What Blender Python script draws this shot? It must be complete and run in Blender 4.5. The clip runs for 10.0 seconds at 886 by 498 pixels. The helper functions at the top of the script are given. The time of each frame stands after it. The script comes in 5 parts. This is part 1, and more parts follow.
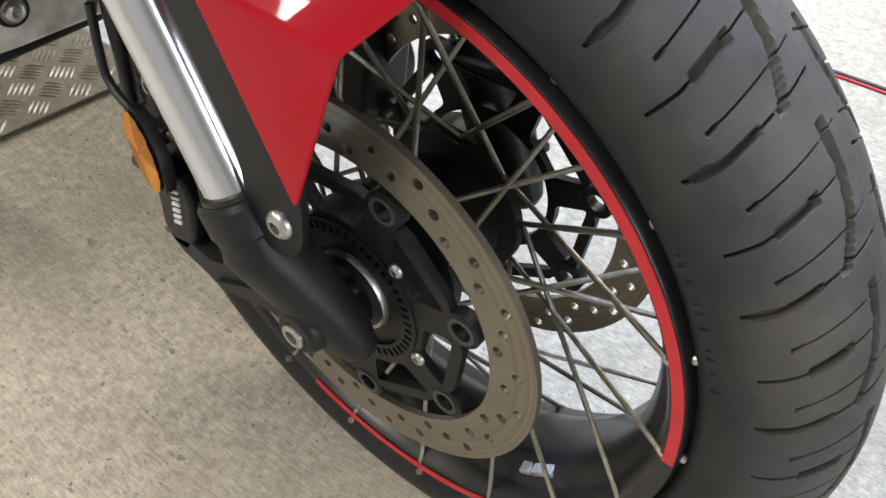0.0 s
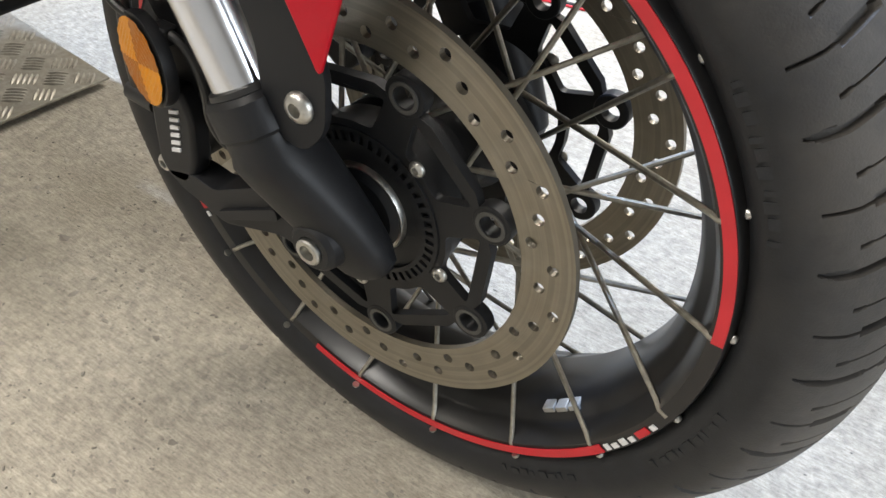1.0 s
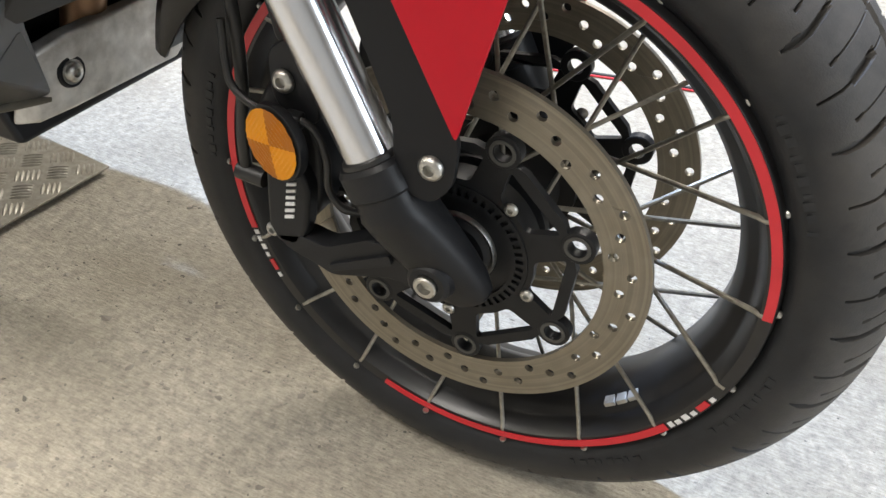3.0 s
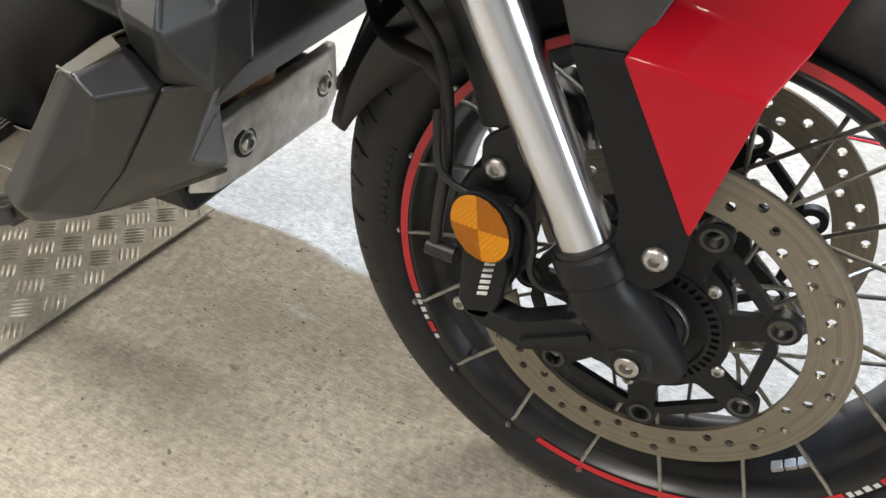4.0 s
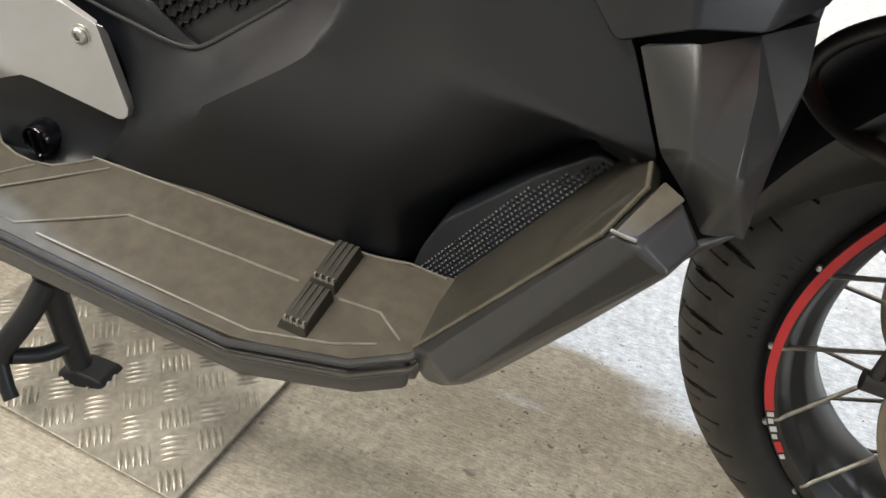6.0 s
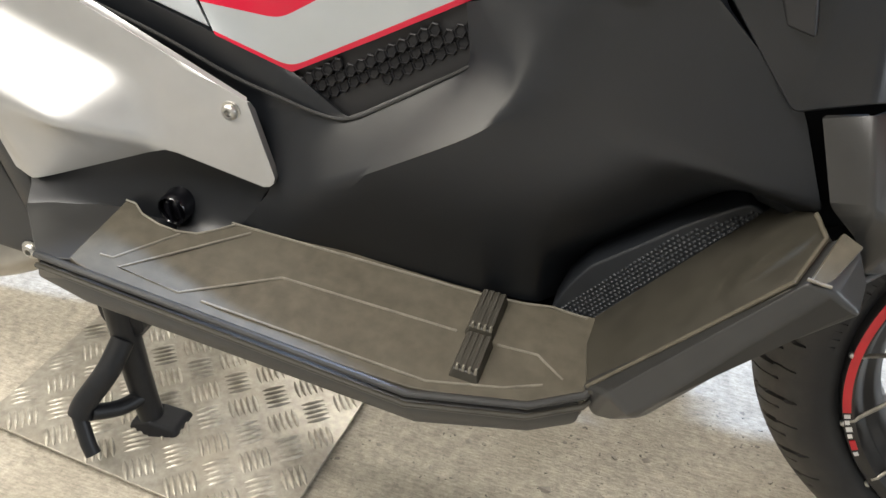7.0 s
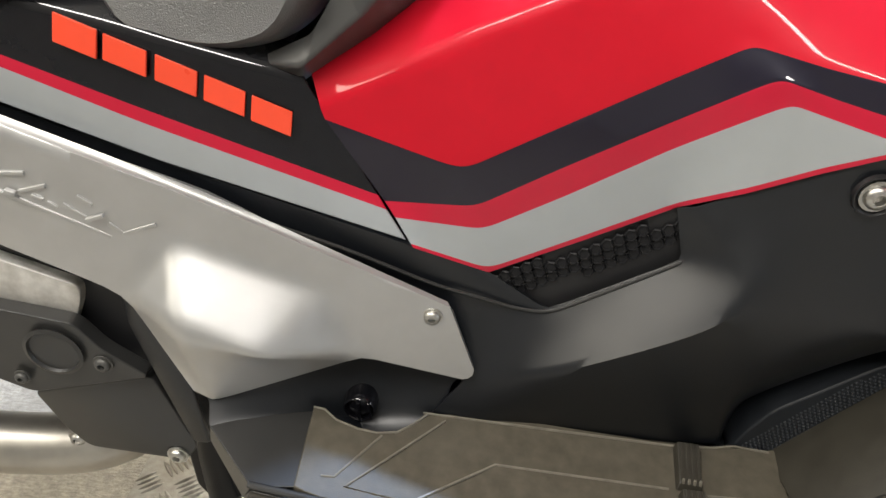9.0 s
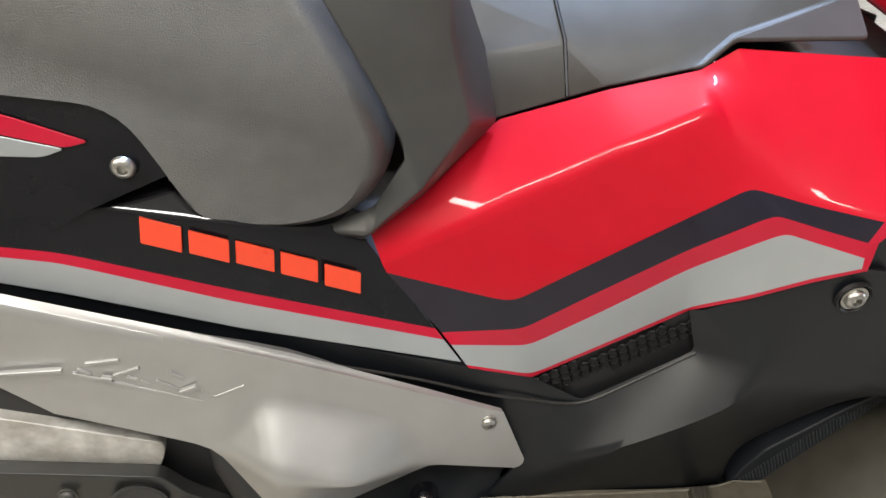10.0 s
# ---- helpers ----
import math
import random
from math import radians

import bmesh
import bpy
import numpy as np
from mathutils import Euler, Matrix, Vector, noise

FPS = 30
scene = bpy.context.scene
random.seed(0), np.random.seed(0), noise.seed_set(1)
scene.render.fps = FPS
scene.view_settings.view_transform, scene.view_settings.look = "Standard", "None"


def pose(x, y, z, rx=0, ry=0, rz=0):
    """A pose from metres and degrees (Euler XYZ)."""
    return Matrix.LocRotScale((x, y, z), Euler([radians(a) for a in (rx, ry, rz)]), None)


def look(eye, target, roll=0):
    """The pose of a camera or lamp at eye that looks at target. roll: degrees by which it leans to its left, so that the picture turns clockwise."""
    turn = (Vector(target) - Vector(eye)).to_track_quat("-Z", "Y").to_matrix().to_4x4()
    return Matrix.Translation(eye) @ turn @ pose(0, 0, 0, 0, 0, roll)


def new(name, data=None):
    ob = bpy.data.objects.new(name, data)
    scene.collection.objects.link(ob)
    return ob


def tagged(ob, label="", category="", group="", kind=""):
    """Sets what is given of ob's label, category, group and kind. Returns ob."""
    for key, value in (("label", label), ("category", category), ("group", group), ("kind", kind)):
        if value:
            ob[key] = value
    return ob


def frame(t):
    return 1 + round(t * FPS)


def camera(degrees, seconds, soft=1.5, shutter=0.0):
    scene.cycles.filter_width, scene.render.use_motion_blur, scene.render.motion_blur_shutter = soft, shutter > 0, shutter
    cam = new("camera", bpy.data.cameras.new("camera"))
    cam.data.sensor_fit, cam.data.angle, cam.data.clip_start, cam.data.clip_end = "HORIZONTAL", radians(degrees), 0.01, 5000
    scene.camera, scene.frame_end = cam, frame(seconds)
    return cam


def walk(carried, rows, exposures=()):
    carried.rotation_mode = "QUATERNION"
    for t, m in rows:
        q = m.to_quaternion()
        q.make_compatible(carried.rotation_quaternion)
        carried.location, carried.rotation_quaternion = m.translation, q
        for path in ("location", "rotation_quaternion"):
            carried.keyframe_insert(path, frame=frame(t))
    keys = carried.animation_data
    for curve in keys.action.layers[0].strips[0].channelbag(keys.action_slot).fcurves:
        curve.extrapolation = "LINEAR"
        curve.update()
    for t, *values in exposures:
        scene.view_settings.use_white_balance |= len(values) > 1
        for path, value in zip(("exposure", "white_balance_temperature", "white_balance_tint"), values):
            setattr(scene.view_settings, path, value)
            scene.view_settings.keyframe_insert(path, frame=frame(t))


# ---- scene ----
cam = camera(57.1, 10.0)
PATH = [
    (0, (0.2413, -0.3181, 0.6994), (-0.1550, 0.2469, -0.0244), 5.01),
    (0.5, (0.2365, -0.3357, 0.6602), (-0.1540, 0.2601, -0.0417), 4.79),
    (1, (0.2419, -0.3763, 0.6160), (-0.1429, 0.2596, -0.0530), 4.76),
    (1.5, (0.2453, -0.4287, 0.6098), (-0.1274, 0.2412, -0.0324), 4.36),
    (2, (0.2396, -0.4675, 0.6255), (-0.1143, 0.2308, 0.0033), 4.08),
    (2.2, (0.2355, -0.4753, 0.6317), (-0.1061, 0.2337, 0.0147), 4.11),
    (3.3, (0.1442, -0.5265, 0.6759), (-0.1680, 0.2016, 0.0657), 3.20),
    (3.5, (0.1180, -0.5345, 0.6852), (-0.1948, 0.1937, 0.0754), 3.13),
    (4, (0.0445, -0.5501, 0.7062), (-0.2813, 0.1741, 0.0984), 2.81),
    (4.5, (-0.0441, -0.5546, 0.7134), (-0.3821, 0.1639, 0.1055), 2.61),
    (5, (-0.1241, -0.5508, 0.7126), (-0.4620, 0.1672, 0.1042), 2.53),
    (5.5, (-0.2133, -0.5396, 0.7007), (-0.5372, 0.1840, 0.0911), 2.63),
    (6.8, (-0.3899, -0.5900, 0.7216), (-0.6193, 0.1751, 0.1200), 2.86),
    (7, (-0.4116, -0.6090, 0.7429), (-0.6323, 0.1614, 0.1448), 2.64),
    (7.5, (-0.4672, -0.6360, 0.7748), (-0.6544, 0.1452, 0.1792), 2.54),
    (8, (-0.5304, -0.6250, 0.8019), (-0.6888, 0.1662, 0.2112), 2.57),
    (8.5, (-0.5858, -0.5939, 0.8220), (-0.6973, 0.2055, 0.2316), 2.48),
    (9, (-0.6551, -0.6007, 0.8564), (-0.7037, 0.2008, 0.2604), 2.46),
    (9.5, (-0.7120, -0.5957, 0.9164), (-0.6871, 0.1967, 0.3070), 2.51),
    (10, (-0.7819, -0.5863, 0.9917), (-0.6791, 0.1863, 0.3652), 2.49),
]
walk(cam, [(t, look(eye, target, roll)) for t, eye, target, roll in PATH],
     exposures=((0.0, 0.14), (1.2, 0.18), (2.0, 0.11), (3.5, 0.2), (5.5, 0.22), (7.0, 0.32), (7.5, 0.25), (9.0, -0.2), (10.0, -0.2)))

# ---- world and lights ----
world = bpy.data.worlds.new("world")
scene.world = world
world.use_nodes = True
wn = world.node_tree.nodes
sky = wn.new("ShaderNodeTexSky")
sky.sky_type = "NISHITA"
sky.sun_disc = False
sky.sun_elevation = radians(40)
sky.sun_rotation = radians(60)
wn["Background"].inputs["Strength"].default_value = 0.12
world.node_tree.links.new(sky.outputs["Color"], wn["Background"].inputs["Color"])


def area(name, at, target, sx, sy, power, color):
    data = bpy.data.lights.new(name, "AREA")
    data.shape, data.size, data.size_y, data.energy, data.color = "RECTANGLE", sx, sy, power, color
    ob = new(name, data)
    ob.matrix_world = look(at, target)
    return ob


# bright cool tube over the far side, warm tubes over the near side, added fill lamps at front and rear
area("far_tube", (-0.35, 0.75, 2.75), (-0.35, 0.7, 0.0), 0.35, 0.06, 122, (0.5, 0.67, 1.0))
area("near_tube", (-1.25, -1.2, 2.8), (-0.8, -0.5, 0.3), 2.4, 0.16, 92, (1.0, 0.955, 0.89))
area("front_fill", (4.95, -0.6, 1.7), (-0.4, -0.1, 0.3), 2.1, 1.5, 110, (0.86, 0.93, 1.0))
area("far_row_tube", (-0.5, 2.6, 2.75), (-0.4, 0.4, 0.1), 2.4, 0.16, 98, (1.0, 0.95, 0.87))
area("rear_fill", (-3.6, -1.2, 2.75), (-0.8, -0.2, 0.3), 2.4, 0.3, 74, (1.0, 0.93, 0.8))

# ---- materials ----


def material(name, color, rough=0.5, metal=0.0, coat=0.0, vary=0.15, scale=40.0, bump=0.0, bump_scale=600.0, stain=None, stain_amount=0.0, stain_scale=9.0, spec=0.5, coat_rough=0.04):
    """A principled material with mottling, a larger stain and a fine relief, in metres."""
    m = bpy.data.materials.new(name)
    m.use_nodes = True
    nt = m.node_tree
    n, l = nt.nodes, nt.links
    bsdf = n["Principled BSDF"]
    bsdf.inputs["Metallic"].default_value = metal
    bsdf.inputs["Coat Weight"].default_value = coat
    bsdf.inputs["Coat Roughness"].default_value = coat_rough
    bsdf.inputs["Specular IOR Level"].default_value = spec
    tc = n.new("ShaderNodeNewGeometry")
    fine = n.new("ShaderNodeTexNoise")
    fine.inputs["Scale"].default_value, fine.inputs["Detail"].default_value = scale, 6
    l.new(tc.outputs["Position"], fine.inputs["Vector"])
    ramp = n.new("ShaderNodeMapRange")
    ramp.inputs["From Min"].default_value, ramp.inputs["From Max"].default_value = 0.3, 0.7
    ramp.inputs["To Min"].default_value, ramp.inputs["To Max"].default_value = 1 - vary, 1 + vary
    l.new(fine.outputs["Fac"], ramp.inputs["Value"])
    mul = n.new("ShaderNodeMix")
    mul.data_type, mul.blend_type = "RGBA", "MULTIPLY"
    mul.inputs["Factor"].default_value = 1.0
    mul.inputs["A"].default_value = (*color, 1)
    l.new(ramp.outputs["Result"], mul.inputs["B"])
    out = mul.outputs["Result"]
    if stain:
        big = n.new("ShaderNodeTexNoise")
        big.inputs["Scale"].default_value, big.inputs["Detail"].default_value, big.inputs["Roughness"].default_value = stain_scale, 5, 0.6
        l.new(tc.outputs["Position"], big.inputs["Vector"])
        sr = n.new("ShaderNodeMapRange")
        sr.inputs["From Min"].default_value, sr.inputs["From Max"].default_value = 0.42, 0.68
        sr.inputs["To Max"].default_value = stain_amount
        l.new(big.outputs["Fac"], sr.inputs["Value"])
        mix = n.new("ShaderNodeMix")
        mix.data_type = "RGBA"
        l.new(sr.outputs["Result"], mix.inputs["Factor"])
        l.new(out, mix.inputs["A"])
        mix.inputs["B"].default_value = (*stain, 1)
        out = mix.outputs["Result"]
    l.new(out, bsdf.inputs["Base Color"])
    rr = n.new("ShaderNodeMapRange")
    rr.inputs["To Min"].default_value, rr.inputs["To Max"].default_value = max(0.02, rough - 0.06), rough + 0.06
    l.new(fine.outputs["Fac"], rr.inputs["Value"])
    l.new(rr.outputs["Result"], bsdf.inputs["Roughness"])
    if bump:
        bn = n.new("ShaderNodeTexNoise")
        bn.inputs["Scale"].default_value, bn.inputs["Detail"].default_value = bump_scale, 3
        l.new(tc.outputs["Position"], bn.inputs["Vector"])
        bp = n.new("ShaderNodeBump")
        bp.inputs["Strength"].default_value, bp.inputs["Distance"].default_value = bump, 0.001
        l.new(bn.outputs["Fac"], bp.inputs["Height"])
        l.new(bp.outputs["Normal"], bsdf.inputs["Normal"])
    return m


PLASTIC = material("matt black plastic", (0.0045, 0.0056, 0.0076), 0.38, spec=0.55, vary=0.1, bump=0.1, bump_scale=1500)
PLASTIC_GREY = material("dark grey plastic", (0.023, 0.023, 0.0225), 0.36, vary=0.1, bump=0.1, bump_scale=1500)
BLACK_PART = material("black painted metal", (0.0105, 0.011, 0.0125), 0.45, spec=0.28, vary=0.2, bump=0.1, bump_scale=900)
BLACK_DEEP = material("black rubberised plastic", (0.008, 0.008, 0.009), 0.5, vary=0.1)
GUARD_STAY = material("satin black stay", (0.0035, 0.0042, 0.0062), 0.42, spec=0.3, vary=0.1)
PAD = material("black textured plastic", (0.014, 0.0163, 0.02), 0.45, vary=0.1, bump=0.1, bump_scale=1500)
SCALE = material("black ribbed rubber", (0.007, 0.007, 0.008), 0.5, spec=0.25, vary=0.1)
GLOSS_BLACK = material("gloss black paint", (0.004, 0.004, 0.0055), 0.4, spec=0.08, coat=0.8, coat_rough=0.03, vary=0.05)
NAVY = material("dark navy decal", (0.011, 0.0095, 0.018), 0.4, spec=0.06, coat=0.8, coat_rough=0.03, vary=0.05)
RED = material("red paint", (0.45, 0.005, 0.0165), 0.4, coat=0.33, vary=0.03, spec=0.1)
DECAL_RED = material("crimson decal", (0.45, 0.006, 0.03), 0.4, coat=0.6, vary=0.04, spec=0.15)
DECAL_WHITE = material("silver white decal", (0.42, 0.45, 0.47), 0.4, metal=0.55, coat=0.5, vary=0.03)
ORANGE_RED = material("orange red badge", (0.75, 0.06, 0.02), 0.3, coat=0.5, vary=0.04)
SILVER = material("satin silver paint", (0.47, 0.47, 0.465), 0.43, metal=0.8, vary=0.04, bump=0.05, bump_scale=2500)
BOARD = material("dusty footboard rubber", (0.072, 0.064, 0.048), 0.47, spec=0.3, vary=0.2, scale=90, bump=0.2, bump_scale=1200, stain=(0.08, 0.073, 0.057), stain_amount=0.6, stain_scale=9)
RAMP = material("dusty dark plastic", (0.03, 0.0275, 0.0215), 0.4, spec=0.42, vary=0.2, scale=70, bump=0.15, bump_scale=1200, stain=(0.034, 0.031, 0.024), stain_amount=0.6, stain_scale=12)
# pale for the highlight that ridge edges catch, as well as for wear
RIDGE = material("worn ridge in highlight tone", (0.15, 0.138, 0.112), 0.32, vary=0.25, scale=120)
TUNNEL = material("satin grey plastic", (0.06, 0.059, 0.056), 0.4, spec=0.3, vary=0.08, bump=0.15, bump_scale=1500)
SURROUND = material("satin dark grey plastic", (0.055, 0.055, 0.054), 0.36, vary=0.08, bump=0.15, bump_scale=1500)
CHROME = material("chromed steel", (0.66, 0.67, 0.7), 0.2, metal=1.0, vary=0.03)
STEEL = material("zinc plated steel", (0.5, 0.49, 0.46), 0.38, metal=1.0, vary=0.15, scale=300)
SPOKE = material("stainless spoke", (0.38, 0.36, 0.31), 0.42, metal=1.0, vary=0.2, scale=200)
DISC = material("used brake disc steel", (0.265, 0.24, 0.195), 0.42, metal=0.8, vary=0.08, scale=90, stain=(0.26, 0.22, 0.16), stain_amount=0.4, stain_scale=30, bump=0.15, bump_scale=700)
WORN_RING = material("worn dark grey metal", (0.075, 0.074, 0.07), 0.45, metal=0.3, vary=0.2)
RIM = material("black rim", (0.012, 0.012, 0.013), 0.35, vary=0.2, stain=(0.035, 0.033, 0.03), stain_amount=0.25, stain_scale=18)
STRIPE = material("red rim tape", (0.55, 0.02, 0.03), 0.4, vary=0.08)
RUBBER = material("tyre rubber", (0.0145, 0.0157, 0.018), 0.58, spec=0.35, vary=0.2, scale=80, bump=0.25, bump_scale=900, stain=(0.03, 0.029, 0.028), stain_amount=0.35, stain_scale=16)
HOSE = material("hose rubber", (0.012, 0.012, 0.012), 0.45, vary=0.15)
SEAT = material("seat vinyl", (0.055, 0.0545, 0.054), 0.38, spec=0.9, vary=0.12, scale=60, bump=0.5, bump_scale=1100, stain=(0.07, 0.066, 0.058), stain_amount=0.25, stain_scale=12)
# one lens plastic in two tones: the sectors' return glow is in the colour
AMBER = material("amber reflector plastic", (0.62, 0.24, 0.005), 0.3, coat=0.12, spec=0.15, vary=0.12, scale=25)
AMBER_UNLIT = material("unlit amber reflector plastic", (0.33, 0.105, 0.003), 0.3, coat=0.12, spec=0.15, vary=0.12, scale=25)
PLATE = material("worn aluminium plate", (0.39, 0.365, 0.312), 0.42, metal=0.55, vary=0.2, scale=120, stain=(0.3, 0.26, 0.2), stain_amount=0.5, stain_scale=22, bump=0.2, bump_scale=500)
ALU = material("scuffed bare aluminium", (0.66, 0.65, 0.62), 0.52, metal=0.5, vary=0.2, scale=60, stain=(0.2, 0.17, 0.13), stain_amount=0.6, stain_scale=25, bump=0.2)
PIPE = material("heat stained exhaust steel", (0.28, 0.17, 0.1), 0.45, metal=0.7, vary=0.3, scale=40)
MUFFLER = material("brushed exhaust steel", (0.4, 0.38, 0.34), 0.38, metal=0.9, vary=0.1)
WHITE_MARK = material("white lettering paint", (0.7, 0.7, 0.7), 0.5, vary=0.05)
WALL = material("painted workshop wall", (0.5, 0.49, 0.465), 0.7, vary=0.08, scale=8)


def concrete():
    m = material("worn concrete", (0.42, 0.382, 0.315), 0.8, vary=0.22, scale=110, bump=0.8, bump_scale=300, stain=(0.29, 0.255, 0.2), stain_amount=0.65, stain_scale=5)
    n, l = m.node_tree.nodes, m.node_tree.links
    bsdf = n["Principled BSDF"]
    base = bsdf.inputs["Base Color"].links[0].from_socket
    geo = n.new("ShaderNodeNewGeometry")
    specks = n.new("ShaderNodeTexNoise")
    specks.inputs["Scale"].default_value, specks.inputs["Detail"].default_value, specks.inputs["Roughness"].default_value = 330, 8, 0.8
    l.new(geo.outputs["Position"], specks.inputs["Vector"])
    r = n.new("ShaderNodeMapRange")
    r.inputs["From Min"].default_value, r.inputs["From Max"].default_value = 0.3, 0.5
    r.inputs["To Min"].default_value, r.inputs["To Max"].default_value = 0.66, 1.04
    l.new(specks.outputs["Fac"], r.inputs["Value"])
    mul = n.new("ShaderNodeMix")
    mul.data_type, mul.blend_type = "RGBA", "MULTIPLY"
    mul.inputs["Factor"].default_value = 1.0
    l.new(base, mul.inputs["A"])
    l.new(r.outputs["Result"], mul.inputs["B"])
    # drawn trowel marks
    stretch = n.new("ShaderNodeMapping")
    stretch.inputs["Scale"].default_value, stretch.inputs["Rotation"].default_value = (70, 330, 1), (0, 0, 0.12)
    l.new(geo.outputs["Position"], stretch.inputs["Vector"])
    drawn = n.new("ShaderNodeTexNoise")
    drawn.inputs["Scale"].default_value, drawn.inputs["Detail"].default_value, drawn.inputs["Roughness"].default_value = 1.0, 4, 0.65
    l.new(stretch.outputs["Vector"], drawn.inputs["Vector"])
    dr = n.new("ShaderNodeMapRange")
    dr.inputs["From Min"].default_value, dr.inputs["From Max"].default_value = 0.3, 0.62
    dr.inputs["To Min"].default_value, dr.inputs["To Max"].default_value = 0.72, 1.08
    l.new(drawn.outputs["Fac"], dr.inputs["Value"])
    mul2 = n.new("ShaderNodeMix")
    mul2.data_type, mul2.blend_type = "RGBA", "MULTIPLY"
    mul2.inputs["Factor"].default_value = 1.0
    l.new(mul.outputs["Result"], mul2.inputs["A"])
    l.new(dr.outputs["Result"], mul2.inputs["B"])
    l.new(mul2.outputs["Result"], bsdf.inputs["Base Color"])
    rough = n.new("ShaderNodeBump")
    rough.inputs["Strength"].default_value, rough.inputs["Distance"].default_value = 0.8, 0.0016
    l.new(drawn.outputs["Fac"], rough.inputs["Height"])
    l.new(bsdf.inputs["Normal"].links[0].from_socket, rough.inputs["Normal"])
    l.new(rough.outputs["Normal"], bsdf.inputs["Normal"])
    return m


CONCRETE = concrete()

def dusty_tread(m, axis, dust):
    """Pale road dust that lies on the tread and fades out down the sidewall."""
    n, l = m.node_tree.nodes, m.node_tree.links
    bsdf = n["Principled BSDF"]
    base = bsdf.inputs["Base Color"].links[0].from_socket
    geo = n.new("ShaderNodeNewGeometry")
    flat = n.new("ShaderNodeVectorMath")
    flat.operation = "MULTIPLY_ADD"
    flat.inputs[1].default_value, flat.inputs[2].default_value = (1, 0, 1), (-axis[0], 0, -axis[1])
    l.new(geo.outputs["Position"], flat.inputs[0])
    size = n.new("ShaderNodeVectorMath")
    size.operation = "LENGTH"
    l.new(flat.outputs["Vector"], size.inputs[0])
    patch = n.new("ShaderNodeTexNoise")
    patch.inputs["Scale"].default_value, patch.inputs["Detail"].default_value = 22, 6
    l.new(geo.outputs["Position"], patch.inputs["Vector"])
    add = n.new("ShaderNodeMath")
    add.operation = "MULTIPLY_ADD"
    add.inputs[1].default_value = 0.03
    l.new(patch.outputs["Fac"], add.inputs[0])
    l.new(size.outputs["Value"], add.inputs[2])
    r = n.new("ShaderNodeMapRange")
    r.inputs["From Min"].default_value, r.inputs["From Max"].default_value = 0.258, 0.302
    r.inputs["To Max"].default_value = 0.8
    l.new(add.outputs["Value"], r.inputs["Value"])
    # rubbed and damp patches in the dust
    worn = n.new("ShaderNodeTexNoise")
    worn.inputs["Scale"].default_value, worn.inputs["Detail"].default_value, worn.inputs["Roughness"].default_value = 13, 7, 0.7
    l.new(geo.outputs["Position"], worn.inputs["Vector"])
    wr = n.new("ShaderNodeMapRange")
    wr.inputs["From Min"].default_value, wr.inputs["From Max"].default_value = 0.34, 0.6
    wr.inputs["To Min"].default_value, wr.inputs["To Max"].default_value = 0.3, 1.0
    l.new(worn.outputs["Fac"], wr.inputs["Value"])
    both = n.new("ShaderNodeMath")
    both.operation = "MULTIPLY"
    l.new(r.outputs["Result"], both.inputs[0])
    l.new(wr.outputs["Result"], both.inputs[1])
    mix = n.new("ShaderNodeMix")
    mix.data_type = "RGBA"
    l.new(both.outputs["Value"], mix.inputs["Factor"])
    l.new(base, mix.inputs["A"])
    mix.inputs["B"].default_value = (*dust, 1)
    l.new(mix.outputs["Result"], bsdf.inputs["Base Color"])


def ringed(m, axis):
    """Fine circular wear marks round a wheel's axis."""
    n, l = m.node_tree.nodes, m.node_tree.links
    bsdf = n["Principled BSDF"]
    base = bsdf.inputs["Base Color"].links[0].from_socket
    geo = n.new("ShaderNodeNewGeometry")
    flat = n.new("ShaderNodeVectorMath")
    flat.operation = "MULTIPLY_ADD"
    flat.inputs[1].default_value, flat.inputs[2].default_value = (1, 0, 1), (-axis[0], 0, -axis[1])
    l.new(geo.outputs["Position"], flat.inputs[0])
    size = n.new("ShaderNodeVectorMath")
    size.operation = "LENGTH"
    l.new(flat.outputs["Vector"], size.inputs[0])
    ring = n.new("ShaderNodeTexNoise")
    ring.noise_dimensions = "1D"
    ring.inputs["Scale"].default_value, ring.inputs["Detail"].default_value, ring.inputs["Roughness"].default_value = 260, 5, 0.7
    l.new(size.outputs["Value"], ring.inputs["W"])
    r = n.new("ShaderNodeMapRange")
    r.inputs["From Min"].default_value, r.inputs["From Max"].default_value = 0.3, 0.7
    r.inputs["To Min"].default_value, r.inputs["To Max"].default_value = 0.82, 1.12
    l.new(ring.outputs["Fac"], r.inputs["Value"])
    mul = n.new("ShaderNodeMix")
    mul.data_type, mul.blend_type = "RGBA", "MULTIPLY"
    mul.inputs["Factor"].default_value = 1.0
    l.new(base, mul.inputs["A"])
    l.new(r.outputs["Result"], mul.inputs["B"])
    l.new(mul.outputs["Result"], bsdf.inputs["Base Color"])


ringed(DISC, (0.0, 0.2997))
dusty_tread(RUBBER, (0.0, 0.2997), (0.108, 0.098, 0.087))

# ---- building tools ----


